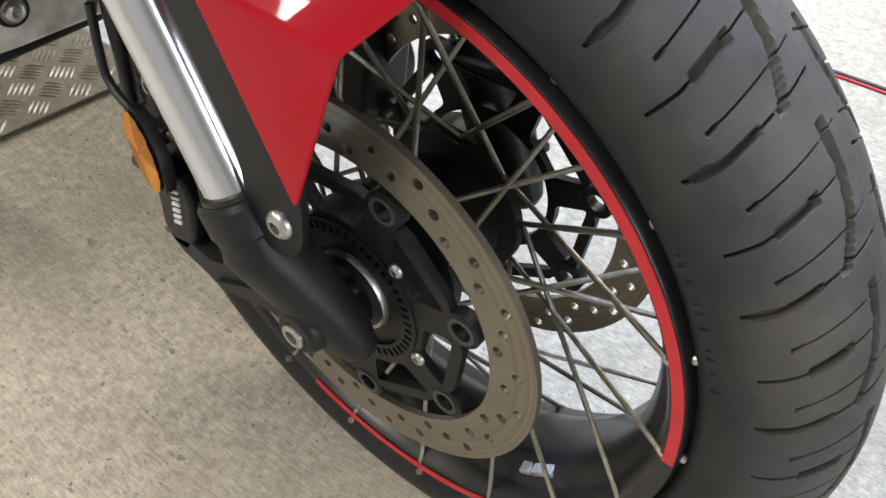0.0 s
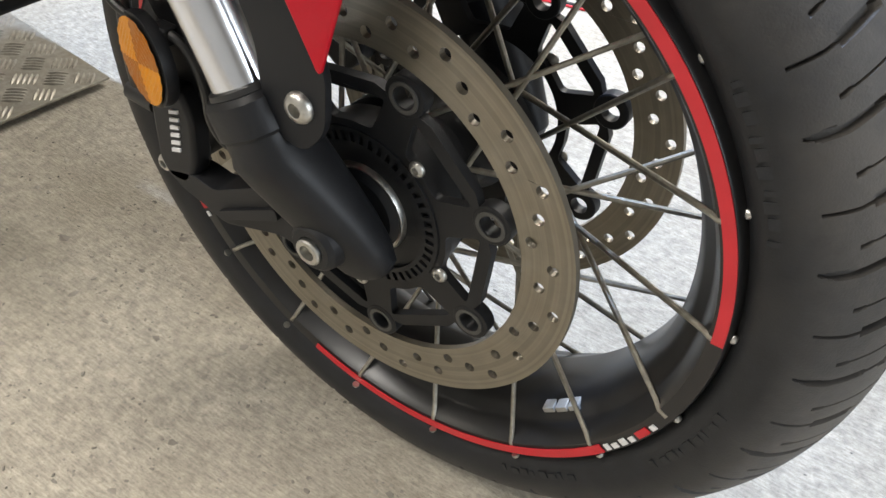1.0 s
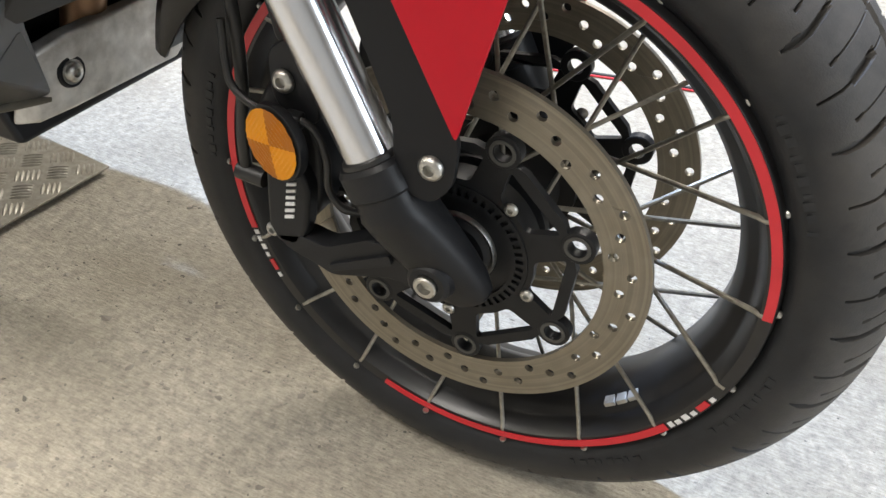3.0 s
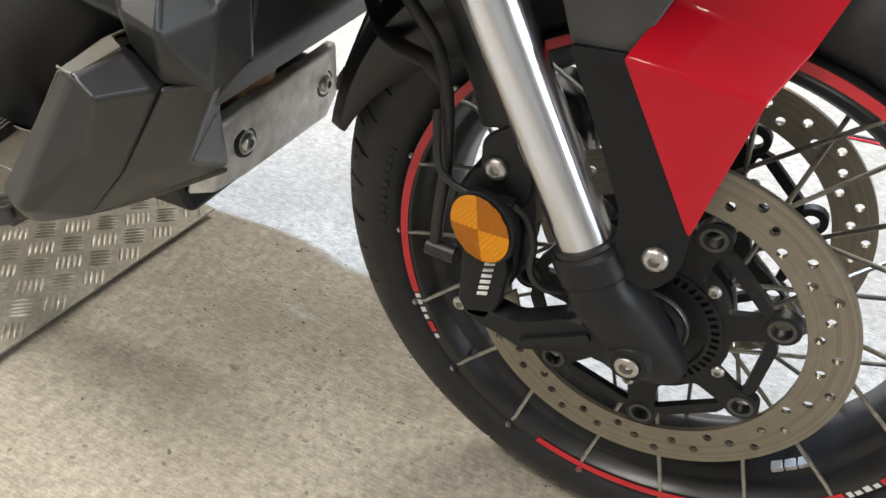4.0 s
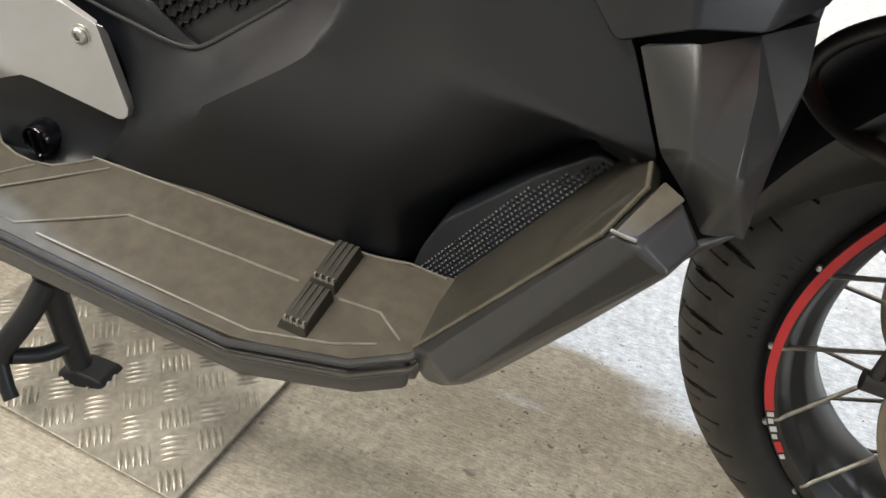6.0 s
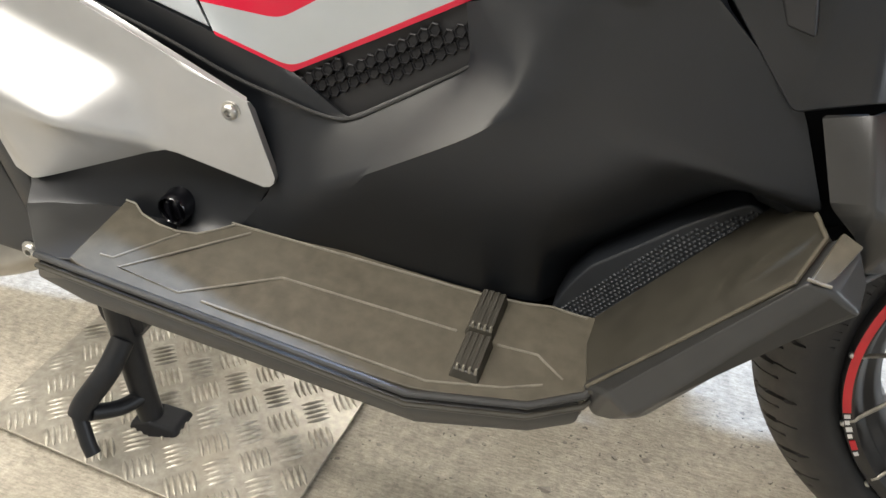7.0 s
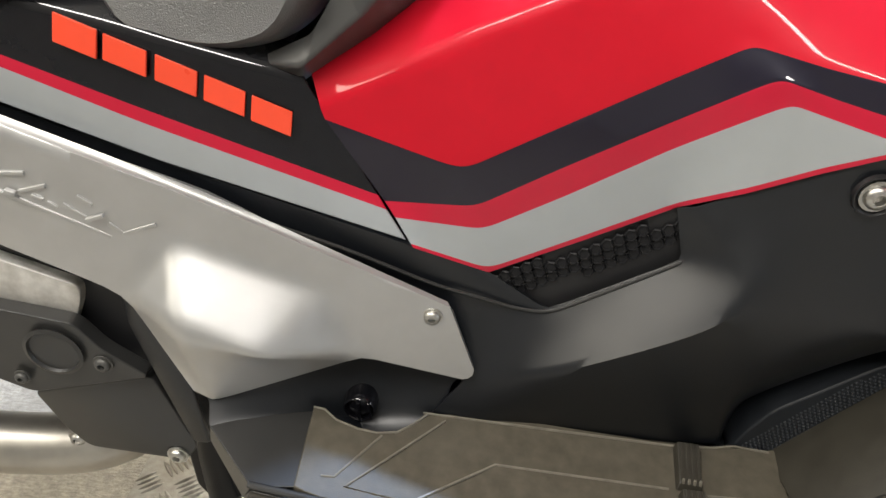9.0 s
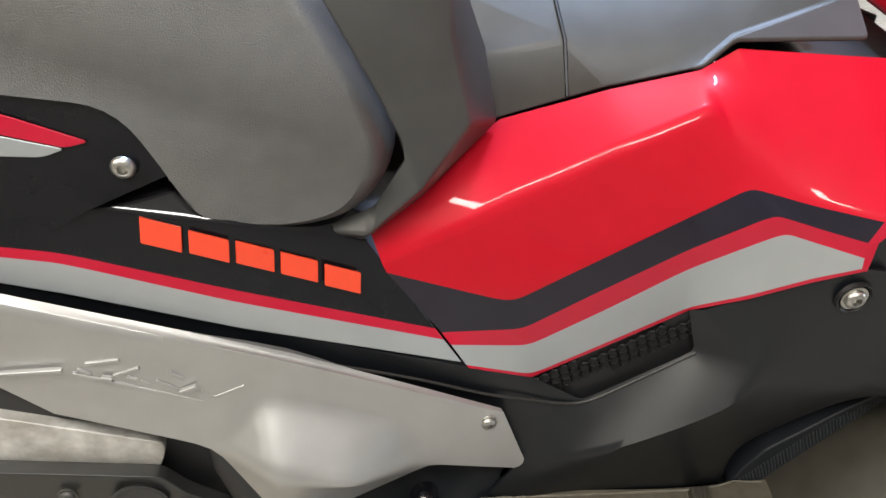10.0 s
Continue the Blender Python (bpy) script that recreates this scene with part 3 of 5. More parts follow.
# balance weights clamped in the rim
for a in (-49, -45.5, -42):
    c = radians(a)
    rows = []
    for rr, yy in ((0.1995, -0.033), (0.1955, -0.012)):
        for dr in (0.0, 0.004):
            rows.append([Vector((AX + (rr - dr) * math.cos(c + da), yy, AZ + (rr - dr) * math.sin(c + da))) for da in (-0.026, 0.026)])
    q = [*rows[0], *rows[1][::-1], *rows[2], *rows[3][::-1]]
    part("wheel_weight", faces(q, [(0, 1, 2, 3), (4, 5, 6, 7), (0, 1, 5, 4), (1, 2, 6, 5), (2, 3, 7, 6), (3, 0, 4, 7)]), ALU, front_wheel, "grey stick-on balance weights", bevel=0.0006)
part("hub", revolve([(0.0001, -0.062), (0.022, -0.062), (0.024, -0.059), (0.03, -0.057), (0.034, -0.05), (0.05, -0.04), (0.056, -0.038), (0.056, -0.03), (0.044, -0.026), (0.036, -0.01), (0.036, 0.01), (0.044, 0.026), (0.056, 0.03), (0.056, 0.038), (0.05, 0.04), (0.034, 0.05), (0.03, 0.057), (0.0001, 0.06)], AX, AZ, 48), BLACK_PART, front_wheel, "black wheel hub")
part("seal_ring", revolve([(0.0285, -0.0765), (0.0305, -0.0775), (0.0315, -0.075), (0.0315, -0.06), (0.0285, -0.06)], AX, AZ, 48), STEEL, front_wheel, "bright seal ring")
part("hub_cap", revolve([(0.0001, -0.08), (0.024, -0.08), (0.0284, -0.0765), (0.0284, -0.06), (0.0001, -0.06)], AX, AZ, 40), BLACK_PART, front_wheel, "black wheel spacer")
part("wheel_axle", revolve([(0.0001, -0.122), (0.0052, -0.122), (0.0052, -0.1275), (0.0078, -0.1275), (0.0088, -0.1265), (0.0088, -0.1), (0.0088, 0.12), (0.0001, 0.12)], AX, AZ, 24), STEEL, front_wheel, "hollow steel axle end")


def brake_disc(name, y, side):
    first, boss0, rb = (74.3, 72.0, 0.0955) if side < 0 else (68.7, 71.6, 0.0963)
    loops = [circle(AX, AZ, 0.1445, 144), circle(AX, AZ, 0.111, 120)]
    for i in range(50):
        a = radians(first - 7.2 * i)
        r = (0.1226, 0.1345, 0.1264, 0.1186, 0.1306)[(i - 5) % 5] if side < 0 else (0.1286, 0.1207, 0.1322, 0.1246, 0.1362)[(i - 4) % 5]
        loops.append(circle(AX + r * math.cos(a), AZ + r * math.sin(a), 0.0037, 14))
    disc = part(name, pierced(loops, y - 0.0023, y + 0.0023), DISC, bike, "brown-grey drilled brake disc", bevel=0.0004)
    disc.matrix_world = WHEEL
    # carrier: bosses joined by straight links, with rounded openings towards the ring
    yc = y + 0.001 * side
    boss = [radians(boss0 - 360 / 7 * k) for k in range(7)][::-1]
    outline = []
    for a in boss:
        c = Vector((AX + rb * math.cos(a), AZ + rb * math.sin(a)))
        for k in range(13):
            e = a - 1.95 + 3.9 * k / 12
            outline.append((c.x + 0.0128 * math.cos(e), c.y + 0.0128 * math.sin(e)))
        b = a + math.pi * 2 / 7
        q = Vector((AX + rb * math.cos(b), AZ + rb * math.sin(b)))
        d = (q - c).normalized()
        nrm = Vector((d.y, -d.x)) * 0.0042
        for t in (0.02, -0.02):
            e = (c + d * t if t > 0 else q + d * t) + nrm
            outline.append((e.x, e.y))
    loops = [outline, circle(AX, AZ, 0.0545, 72), *[circle(AX + rb * math.cos(a), AZ + rb * math.sin(a), 0.0072, 20) for a in boss]]
    for a in boss:
        b = a + math.pi * 2 / 7
        mid = (a + b) / 2
        rin = 0.0615
        inner = rb * math.cos(math.pi / 7) - 0.0045
        pts = [(rin, -0.25), (rin, 0.0), (rin, 0.25), (inner / math.cos(0.33), 0.33), (inner, 0.0), (inner / math.cos(0.33), -0.33)]
        loops.append(rounded([(AX + r * math.cos(mid + w), AZ + r * math.sin(mid + w)) for r, w in pts], 0.004))
    part("carrier", pierced(loops, yc - 0.0032, yc + 0.0032), BLACK_PART, disc, "black open star shaped disc carrier", bevel=0.0009)
    for a in boss:
        p = (AX + rb * math.cos(a), AZ + rb * math.sin(a))
        part("disc_button", revolve([(0.0066, y - 0.0045), (0.0118, y - 0.0045), (0.0128, y - 0.0036), (0.0128, y + 0.0045), (0.0066, y + 0.0045)], p[0], p[1], 28), BLACK_PART, disc, "black floating disc button")
        part("button_ring", revolve([(0.0072, y + side * 0.0053), (0.0096, y + side * 0.0053), (0.0096, y + side * 0.0043), (0.0072, y + side * 0.0043)], p[0], p[1], 24), WORN_RING, disc, "worn grey ring")
    for k in range(5):
        a = radians(51.0 + 72 * k)
        bolt("disc_bolt", AX + 0.0625 * math.cos(a), y - 0.004 if side < 0 else y + 0.004, AZ + 0.0625 * math.sin(a), 0.0052, disc, STEEL, "steel button head bolt", out=side, washer=False)
    return disc


brake_disc("brake_disc", -0.071, -1)
brake_disc("brake_disc", 0.071, 1)
part("hub_face", revolve([(0.0312, -0.0735), (0.0575, -0.0735), (0.0575, -0.05), (0.0312, -0.05)], AX, AZ, 48), BLACK_PART, front_wheel)
# slotted sensor ring
loops = [circle(AX, AZ, 0.0565, 90), circle(AX, AZ, 0.0445, 72)]
for k in range(48):
    a = 2 * math.pi * k / 48
    c, s, w = math.cos(a), math.sin(a), 0.0017
    loops.append([(AX + r * c - t * s, AZ + r * s + t * c) for r, t in ((0.0475, -w), (0.0535, -w), (0.0535, w), (0.0475, w))])
part("sensor_ring", pierced(loops, -0.0765, -0.0745), BLACK_PART, front_wheel, "black slotted wheel sensor ring")


# fork legs
def ring_at(c, axis, half_x, half_y, n=24, power=2.6):
    up = Vector((0, 1, 0))
    side = Vector(axis).cross(up).normalized()
    out = []
    for j in range(n):
        a = 2 * math.pi * j / n
        ca, sa = math.cos(a), math.sin(a)
        out.append(Vector(c) + side * half_x * math.copysign(abs(ca) ** (2 / power), ca) + up * half_y * math.copysign(abs(sa) ** (2 / power), sa))
    return out


FORK_D = Vector((-0.47, 0, 0.883)).normalized()


def fork_leg(side):
    foot = Vector((0.0125, side * 0.112, 0.27))
    at = lambda s, dx=0.0, dy=0.0: foot + FORK_D * s + Vector((dx, -side * dy, 0))
    low = part("fork_leg", loft([ring_at(at(0.004, 0.013, 0.018), FORK_D, 0.013, 0.009), ring_at(at(0.009, 0.012, 0.018), FORK_D, 0.019, 0.0125), ring_at(at(0.02, 0.010, 0.0165), FORK_D, 0.0225, 0.0155), ring_at(at(0.038, 0.007, 0.013), FORK_D, 0.0245, 0.0185), ring_at(at(0.058, 0.004, 0.008), FORK_D, 0.0255, 0.021), ring_at(at(0.078, 0.001, 0.003), FORK_D, 0.0255, 0.0235), ring_at(at(0.09), FORK_D, 0.025, 0.0245), ring_at(at(0.096), FORK_D, 0.0232, 0.0232), ring_at(at(0.104), FORK_D, 0.0232, 0.0232), ring_at(at(0.106), FORK_D, 0.0248, 0.0248), ring_at(at(0.124), FORK_D, 0.0248, 0.0248), ring_at(at(0.1275), FORK_D, 0.0225, 0.0225)]), BLACK_PART, bike, "matt black fork lower leg")
    part("stanchion", tube([at(0.115), at(0.24), at(0.345)], 0.0192, 40), CHROME, low, "polished chrome fork tube")
    part("outer_tube", tube([at(0.318), at(0.322), at(0.4), at(0.5)], 0.0262, 32), BLACK_PART, low, "black upper fork tube")
    part("wiper_seal", revolve([(0.0194, 0), (0.0222, 0), (0.0215, 0.003), (0.0194, 0.004)], 0, 0, 32), HOSE, low).matrix_world = Matrix.Translation(at(0.1278)) @ FORK_D.to_track_quat("Y", "Z").to_matrix().to_4x4()
    part("axle_boss", revolve([(0.009, side * 0.122), (0.0135, side * 0.122), (0.0165, side * 0.119), (0.019, side * 0.108), (0.019, side * 0.09), (0.009, side * 0.09)], AX - 0.001, AZ - 0.002, 28), BLACK_PART, low)
    return low


fork_leg(-1)
fork_leg(1)
# dark tube covers beside and behind the stanchion
part("fork_cover", slab(rounded([(-0.19, 0.58), (-0.181, 0.517), (-0.152, 0.45), (-0.145, 0.424), (-0.105, 0.436), (-0.13, 0.5), (-0.14, 0.58)], 0.008), -0.075, -0.065), PLASTIC, bike, "dark plastic guard behind the fork", bevel=0.002)

# callipers
def calliper(side):
    y = lambda v: v * side
    cal = part("brake_calliper", slab(rounded([(-0.156, 0.375), (-0.143, 0.308), (-0.118, 0.29), (-0.1, 0.312), (-0.096, 0.36), (-0.104, 0.40), (-0.138, 0.41)], 0.012), y(0.048), y(0.1)), BLACK_PART, bike, "black brake calliper", bevel=0.006)
    part("calliper_face", slab(rounded([(-0.137, 0.352), (-0.1395, 0.2926), (-0.131, 0.2815), (-0.112, 0.2815), (-0.104, 0.303), (-0.1, 0.338), (-0.108, 0.356)], [0.006, 0.008, 0.005, 0.01, 0.008, 0.012, 0.006]), y(0.096), y(0.112)), BLACK_PART, cal, bevel=0.004)
    part("calliper_arm", slab(rounded([(-0.133, 0.288), (-0.122, 0.279), (-0.1, 0.2735), (-0.0837, 0.2675), (-0.034, 0.284), (-0.012, 0.281), (-0.008, 0.306), (-0.0319, 0.3105), (-0.0527, 0.3115), (-0.0903, 0.291), (-0.11, 0.2945)], 0.006), y(0.092), y(0.112)), BLACK_PART, cal, "ribbed cast bracket arm", bevel=0.005)
    part("calliper_rib", slab(rounded([(-0.0859, 0.2785), (-0.034, 0.3065), (-0.0315, 0.2985), (-0.0804, 0.275)], 0.003), y(0.109), y(0.1155)), BLACK_PART, cal, bevel=0.0025)
    part("mount_tab", slab(rounded([(-0.131, 0.436), (-0.108, 0.452), (-0.09, 0.43), (-0.094, 0.388), (-0.118, 0.388), (-0.13, 0.402)], 0.008), y(0.098), y(0.106)), BLACK_PART, cal, bevel=0.002)
    bolt("calliper_bolt", -0.118, y(0.107), 0.4167, 0.0085, cal, out=side, washer=False)
    bolt("slide_pin", -0.137, y(0.108), 0.2895, 0.0062, cal, STEEL, "steel hex pin", out=side, washer=False)
    part("slide_boot", tube([(-0.172, y(0.098), 0.3265), (-0.166, y(0.098), 0.326), (-0.158, y(0.098), 0.3255), (-0.148, y(0.098), 0.325)], 0.0072, 14), HOSE, cal, "black rubber boot")
    part("brake_pad", pierced([rounded([(-0.1248, 0.2724), (-0.1031, 0.2945), (-0.0965, 0.273)], 0.002), circle(-0.1045, 0.277, 0.0026, 14)], y(0.0765), y(0.0795)), PLATE, cal, "bare metal pad backing")
    if side < 0:
        for k in range(6):
            c = Vector((-0.1142 - 0.00079 * k, 0.3395 - 0.0059 * k))
            part("calliper_mark", slab([(c.x - 0.0042, c.y - 0.0002), (c.x + 0.0038, c.y + 0.0024), (c.x + 0.0036, c.y - 0.0002), (c.x - 0.0044, c.y - 0.0028)], -0.1132, -0.1118), WHITE_MARK, cal, "white maker's mark")
    return cal


calliper(-1)
calliper(1)

# round amber reflector in a black cup, four ribbed sectors coloured as lit and unlit in turn
reflector = part("reflector", revolve([(0.0001, -0.116), (0.0275, -0.116), (0.0285, -0.119), (0.028, -0.1235), (0.026, -0.124), (0.0001, -0.1238)], -0.1185, 0.376, 40), BLACK_PART, bike, "black cup of a round amber side reflector")
for k in range(4):
    bm = bmesh.new()
    rows, a0 = [], math.radians(10 + 90 * k)
    for i in range(25):
        r = 0.0258 * i / 24
        row = []
        for j in range(17):
            a = a0 + j * math.pi / 32
            u = r * math.cos(a - a0 - math.pi / 4)
            row.append(bm.verts.new((-0.1185 + r * math.cos(a), -0.1255 - 0.0012 * (1 - (r / 0.026) ** 2) - (0.0005 if int(u / 0.0016) % 2 else 0), 0.376 + r * math.sin(a))))
        rows.append(row)
    for p, q in zip(rows, rows[1:]):
        for j in range(16):
            bm.faces.new((p[j], p[j + 1], q[j + 1], q[j]))
    bmesh.ops.remove_doubles(bm, verts=bm.verts[:], dist=1e-6)
    part("reflector_sector", bm, AMBER if k % 2 else AMBER_UNLIT, reflector, "ribbed amber lens sector")
# the reflector is turned a little to the rear
reflector.matrix_world = Matrix.Translation((-0.1185, -0.117, 0.376)) @ pose(0, 0, 0, 0, 0, -15) @ Matrix.Translation((0.1185, 0.118, -0.376))

# hoses and wires by the fork
part("brake_hose", tube(bow([(-0.222, -0.058, 0.6), (-0.2141, -0.07, 0.5424), (-0.1993, -0.0885, 0.518), (-0.1735, -0.092, 0.487), (-0.1605, -0.099, 0.452), (-0.1585, -0.1, 0.405), (-0.163, -0.1, 0.36), (-0.165, -0.098, 0.333)]), 0.0048, 12), HOSE, bike, "black brake hose")
part("sensor_wire", tube(bow([(-0.164, -0.108, 0.45), (-0.1605, -0.112, 0.4195), (-0.1553, -0.114, 0.4061), (-0.1379, -0.116, 0.3977), (-0.1076, -0.116, 0.3973), (-0.0919, -0.114, 0.3898), (-0.0841, -0.112, 0.3688), (-0.0844, -0.11, 0.343), (-0.0727, -0.106, 0.3274), (-0.05, -0.09, 0.322)]), 0.0029, 10), HOSE, bike, "thin black sensor wire")
part("wire_clip", box(-0.113, -0.1, -0.12, -0.11, 0.389, 0.4), BLACK_PART, bike, bevel=0.0015)
part("looped_hose", tube(bow([(-0.19, -0.05, 0.548), (-0.2294, -0.038, 0.5305), (-0.253, -0.03, 0.5085), (-0.257, -0.033, 0.488), (-0.236, -0.055, 0.4735), (-0.2085, -0.078, 0.4735), (-0.18, -0.09, 0.4725), (-0.164, -0.095, 0.462)]), 0.006, 12), HOSE, bike, "black hose in a loop behind the fork")

# red front mudguard with its black stays
GUARD_AWAY = (0.0, 0.0, 0.45)
sheet("front_mudguard", [(-0.0428, -0.1265, 0.521), (0.0158, -0.1265, 0.4175), (0.036, -0.113, 0.508), (-0.03, -0.088, 0.545), (0.05, -0.082, 0.528), (0.012, -0.06, 0.61), (0.075, -0.055, 0.6), (0.02, 0.0, 0.628), (0.085, 0.0, 0.622), (0.012, 0.06, 0.61), (0.075, 0.055, 0.6), (-0.03, 0.088, 0.545), (0.05, 0.082, 0.528), (-0.0428, 0.1265, 0.521), (0.036, 0.113, 0.508), (0.0158, 0.1265, 0.4175)],
              [(0, 1, 2), (0, 2, 4, 3), (3, 4, 6, 5), (5, 6, 8, 7), (7, 8, 10, 9), (9, 10, 12, 11), (11, 12, 14, 13), (13, 14, 15)], RED, bike, label="glossy red pointed front mudguard panel", away=GUARD_AWAY, bevel=0.003)
for side in (-1, 1):
    stay = part("mudguard_stay", slab(rounded([(-0.076, 0.52), (-0.05, 0.467), (-0.0285, 0.42), (-0.0275, 0.392), (-0.019, 0.371), (-0.001, 0.366), (0.0145, 0.383), (0.0165, 0.418), (-0.041, 0.522)], [0.004, 0.01, 0.01, 0.012, 0.012, 0.016, 0.012, 0.01, 0.004]), side * 0.1225, side * 0.1175), GUARD_STAY, bike, "matt black mudguard stay", bevel=0.002)
    bolt("stay_bolt", -0.0007, side * 0.1225, 0.394, 0.0088, stay, out=side, washer=False)
sheet("mudguard_infill", [(-0.10, -0.112, 0.58), (-0.075, -0.118, 0.518), (-0.04, -0.119, 0.519), (-0.026, -0.09, 0.55), (0.0, -0.065, 0.61), (-0.05, -0.075, 0.63)], [(0, 1, 2, 3, 4, 5)], TUNNEL, bike, label="satin dark grey infill panel", away=GUARD_AWAY)


# black rear half of the front mudguard, arched over the tyre
bm = bmesh.new()
rows = []
for i in range(29):
    t = i / 28
    a0 = 170 - 78 * t
    wide = 0.05 + 0.016 * min(1, t * 3)
    deep = 0.284 - 0.05 * min(1, t * 2.2)
    row = []
    for k, r in ((-1, deep), (-1, 0.289), (-0.8, 0.302), (-0.35, 0.3105), (0.35, 0.3105), (0.8, 0.302), (1, 0.289), (1, deep)):
        a = radians(a0 - (5 * abs(k) if i == 0 else 5 * abs(k) * (1 - t)))
        row.append(bm.verts.new((AX + r * math.cos(a), k * wide, AZ + r * math.sin(a))))
    rows.append(row)
for p, q in zip(rows, rows[1:]):
    for j in range(7):
        bm.faces.new((p[j], p[j + 1], q[j + 1], q[j]))
part("inner_mudguard", bm, PLASTIC, bike, "matt black rear part of the front mudguard", thick=0.0035)

# ---- body of the scooter ----
# engine and frame behind the panels
part("engine_block", slab(rounded([(-1.02, 0.6), (-0.92, 0.36), (-0.82, 0.33), (-0.5, 0.31), (-0.425, 0.36), (-0.375, 0.5), (-0.36, 0.62), (-0.5, 0.62), (-0.68, 0.58), (-0.8, 0.58)], 0.03), -0.135, 0.135), BLACK_DEEP, bike, "dark engine block behind the panels", bevel=0.01)

side_cover = sheet("side_cover", [
    (-1.04, -0.155, 0.634), (-0.702, -0.163, 0.531), (-0.65, -0.158, 0.511), (-0.534, -0.156, 0.574), (-0.439, -0.1915, 0.6395), (-0.418, -0.195, 0.638),
    (-0.343, -0.197, 0.56), (-0.32, -0.206, 0.509), (-0.436, -0.205, 0.529), (-0.493, -0.209, 0.526), (-0.494, -0.189, 0.551), (-0.526, -0.168, 0.541),
    (-0.608, -0.167, 0.489), (-0.636, -0.191, 0.433), (-0.66, -0.184, 0.432), (-0.7, -0.164, 0.47), (-1.04, -0.157, 0.555), (-0.563, -0.207, 0.485),
    (-0.683, -0.19, 0.4), (-0.6, -0.186, 0.393), (-0.51, -0.184, 0.384), (-0.4665, -0.178, 0.38), (-0.4505, -0.172, 0.4305), (-0.3734, -0.1793, 0.4974), (-0.327, -0.195, 0.499),
    (-0.456, -0.153, 0.37), (-0.436, -0.15, 0.417), (-0.365, -0.152, 0.48), (-0.331, -0.168, 0.483), (-0.38, -0.208, 0.5215), (-0.655, -0.192, 0.397), (-0.396, -0.198, 0.609), (-0.525, -0.162, 0.578), (-0.5, -0.1685, 0.595), (-0.465, -0.181, 0.6195), (-0.352, -0.185, 0.501), (-0.347, -0.156, 0.487), (-0.466, -0.173, 0.414), (-0.45, -0.15, 0.396)],
    [(0, 1, 15, 16), (1, 2, 12, 15), (15, 12, 13, 14), (12, 11, 17, 13), (11, 10, 9, 17), (11, 3, 32, 10), (32, 33, 34, 4, 8, 9, 10), (4, 5, 31, 6, 29, 8), (6, 7, 29), (7, 24, 29),
     (14, 13, 30, 18), (13, 17, 19, 30), (17, 9, 20, 19), (9, 8, 22, 37, 21, 20), (8, 29, 23, 22), (29, 24, 35, 23), (21, 37, 38, 25), (37, 22, 26, 38), (22, 23, 27, 26), (23, 35, 36, 27), (35, 24, 28, 36)],
    PLASTIC, bike, label="matt black moulded side cover", corner=0, both=True, smooth={(13, 17): 1.0, (9, 17): 1.0, (9, 10): 0.8, (10, 32): 0.95, (10, 11): 0.25, (8, 29): 0.9, (7, 29): 0.9, 22: 0.2, 37: 0.2, (23, 35): 0.92, (24, 35): 0.92, (8, 9): 0.2, (6, 29): 0.2, (21, 37): 0.9, (22, 37): 0.9, (22, 23): 0.92, (1, 15): 0.2, (12, 15): 0.3, (12, 13): 0.2, (24, 29): 0.2})
part("bolt_recess", revolve([(0.0098, -0.1945), (0.0122, -0.1975), (0.0132, -0.1975), (0.0138, -0.1945)], -0.437, 0.616, 36), BLACK_DEEP, side_cover, "dark rim round the bolt")
bolt("cover_bolt", -0.437, -0.1965, 0.616, 0.0078, side_cover, STEEL, "bright flanged socket bolt", out=-1)
part("cover_lip", tube(bow([(-1.04, -0.1635, 0.627), (-0.966, -0.165, 0.602), (-0.862, -0.1662, 0.564), (-0.751, -0.1675, 0.529), (-0.69, -0.1675, 0.505), (-0.654, -0.1677, 0.495), (-0.627, -0.1685, 0.489), (-0.604, -0.1695, 0.4905), (-0.573, -0.1697, 0.509), (-0.526, -0.17, 0.5405)], 4), 0.0013, 8), PLASTIC_GREY, side_cover, "raised lip along the pocket")
# ribbed grip pad in the pocket of the side cover
pad = sheet("knee_grille", [(-0.665, -0.152, 0.515), (-0.615, -0.163, 0.468), (-0.515, -0.163, 0.53), (-0.522, -0.152, 0.588)], [(0, 1, 2, 3)], BLACK_DEEP, side_cover, label="black scaled grille pad", bevel=0)
o, ux, uz = Vector((-0.65, -0.1585, 0.498)), Vector((0.088, 0.0, 0.0565)).normalized(), Vector((-0.45, 0.03, 0.9)).normalized()
cell = ((0.0, 0.0047), (0.004, 0.0024), (0.0041, -0.0023), (0.0002, -0.0047), (-0.0039, -0.0025), (-0.0041, 0.0022))
for r in range(-2, 10):
    for c in range(18):
        p = o + ux * (0.0083 * (c + (0.5 if r % 2 else 0)) - 0.003 * r - 0.004) + uz * (0.0071 * r - 0.012)
        k = (p.x + 0.65) / 0.12
        low, high = max(0.481 + 0.066 * k, 0.504 - 0.06 * k), 0.505 + 0.062 * k
        if not (-0.647 < p.x < -0.527 and low < p.z < high):
            continue
        # a six-sided rim round a sunken middle, its lower end standing a little prouder
        rings = [[p + ux * u * g + uz * v * g - Vector((0, lift - 0.16 * v, 0)) for u, v in cell] for g, lift in ((1.0, -0.0012), (0.99, -0.0003), (0.86, 0.0004), (0.72, 0.0002), (0.66, -0.0005), (0.3, -0.0005))]
        part("scale", loft(rings), SCALE, pad)

# perforated pad beside the foot
def pad_at(u, v, out=0.0):
    """A point on the pad: u along its lower edge, v up from it."""
    return (-0.4303 + 0.63 * u - 0.777 * v, -0.1768 - out, 0.369 + 0.777 * u + 0.63 * v)


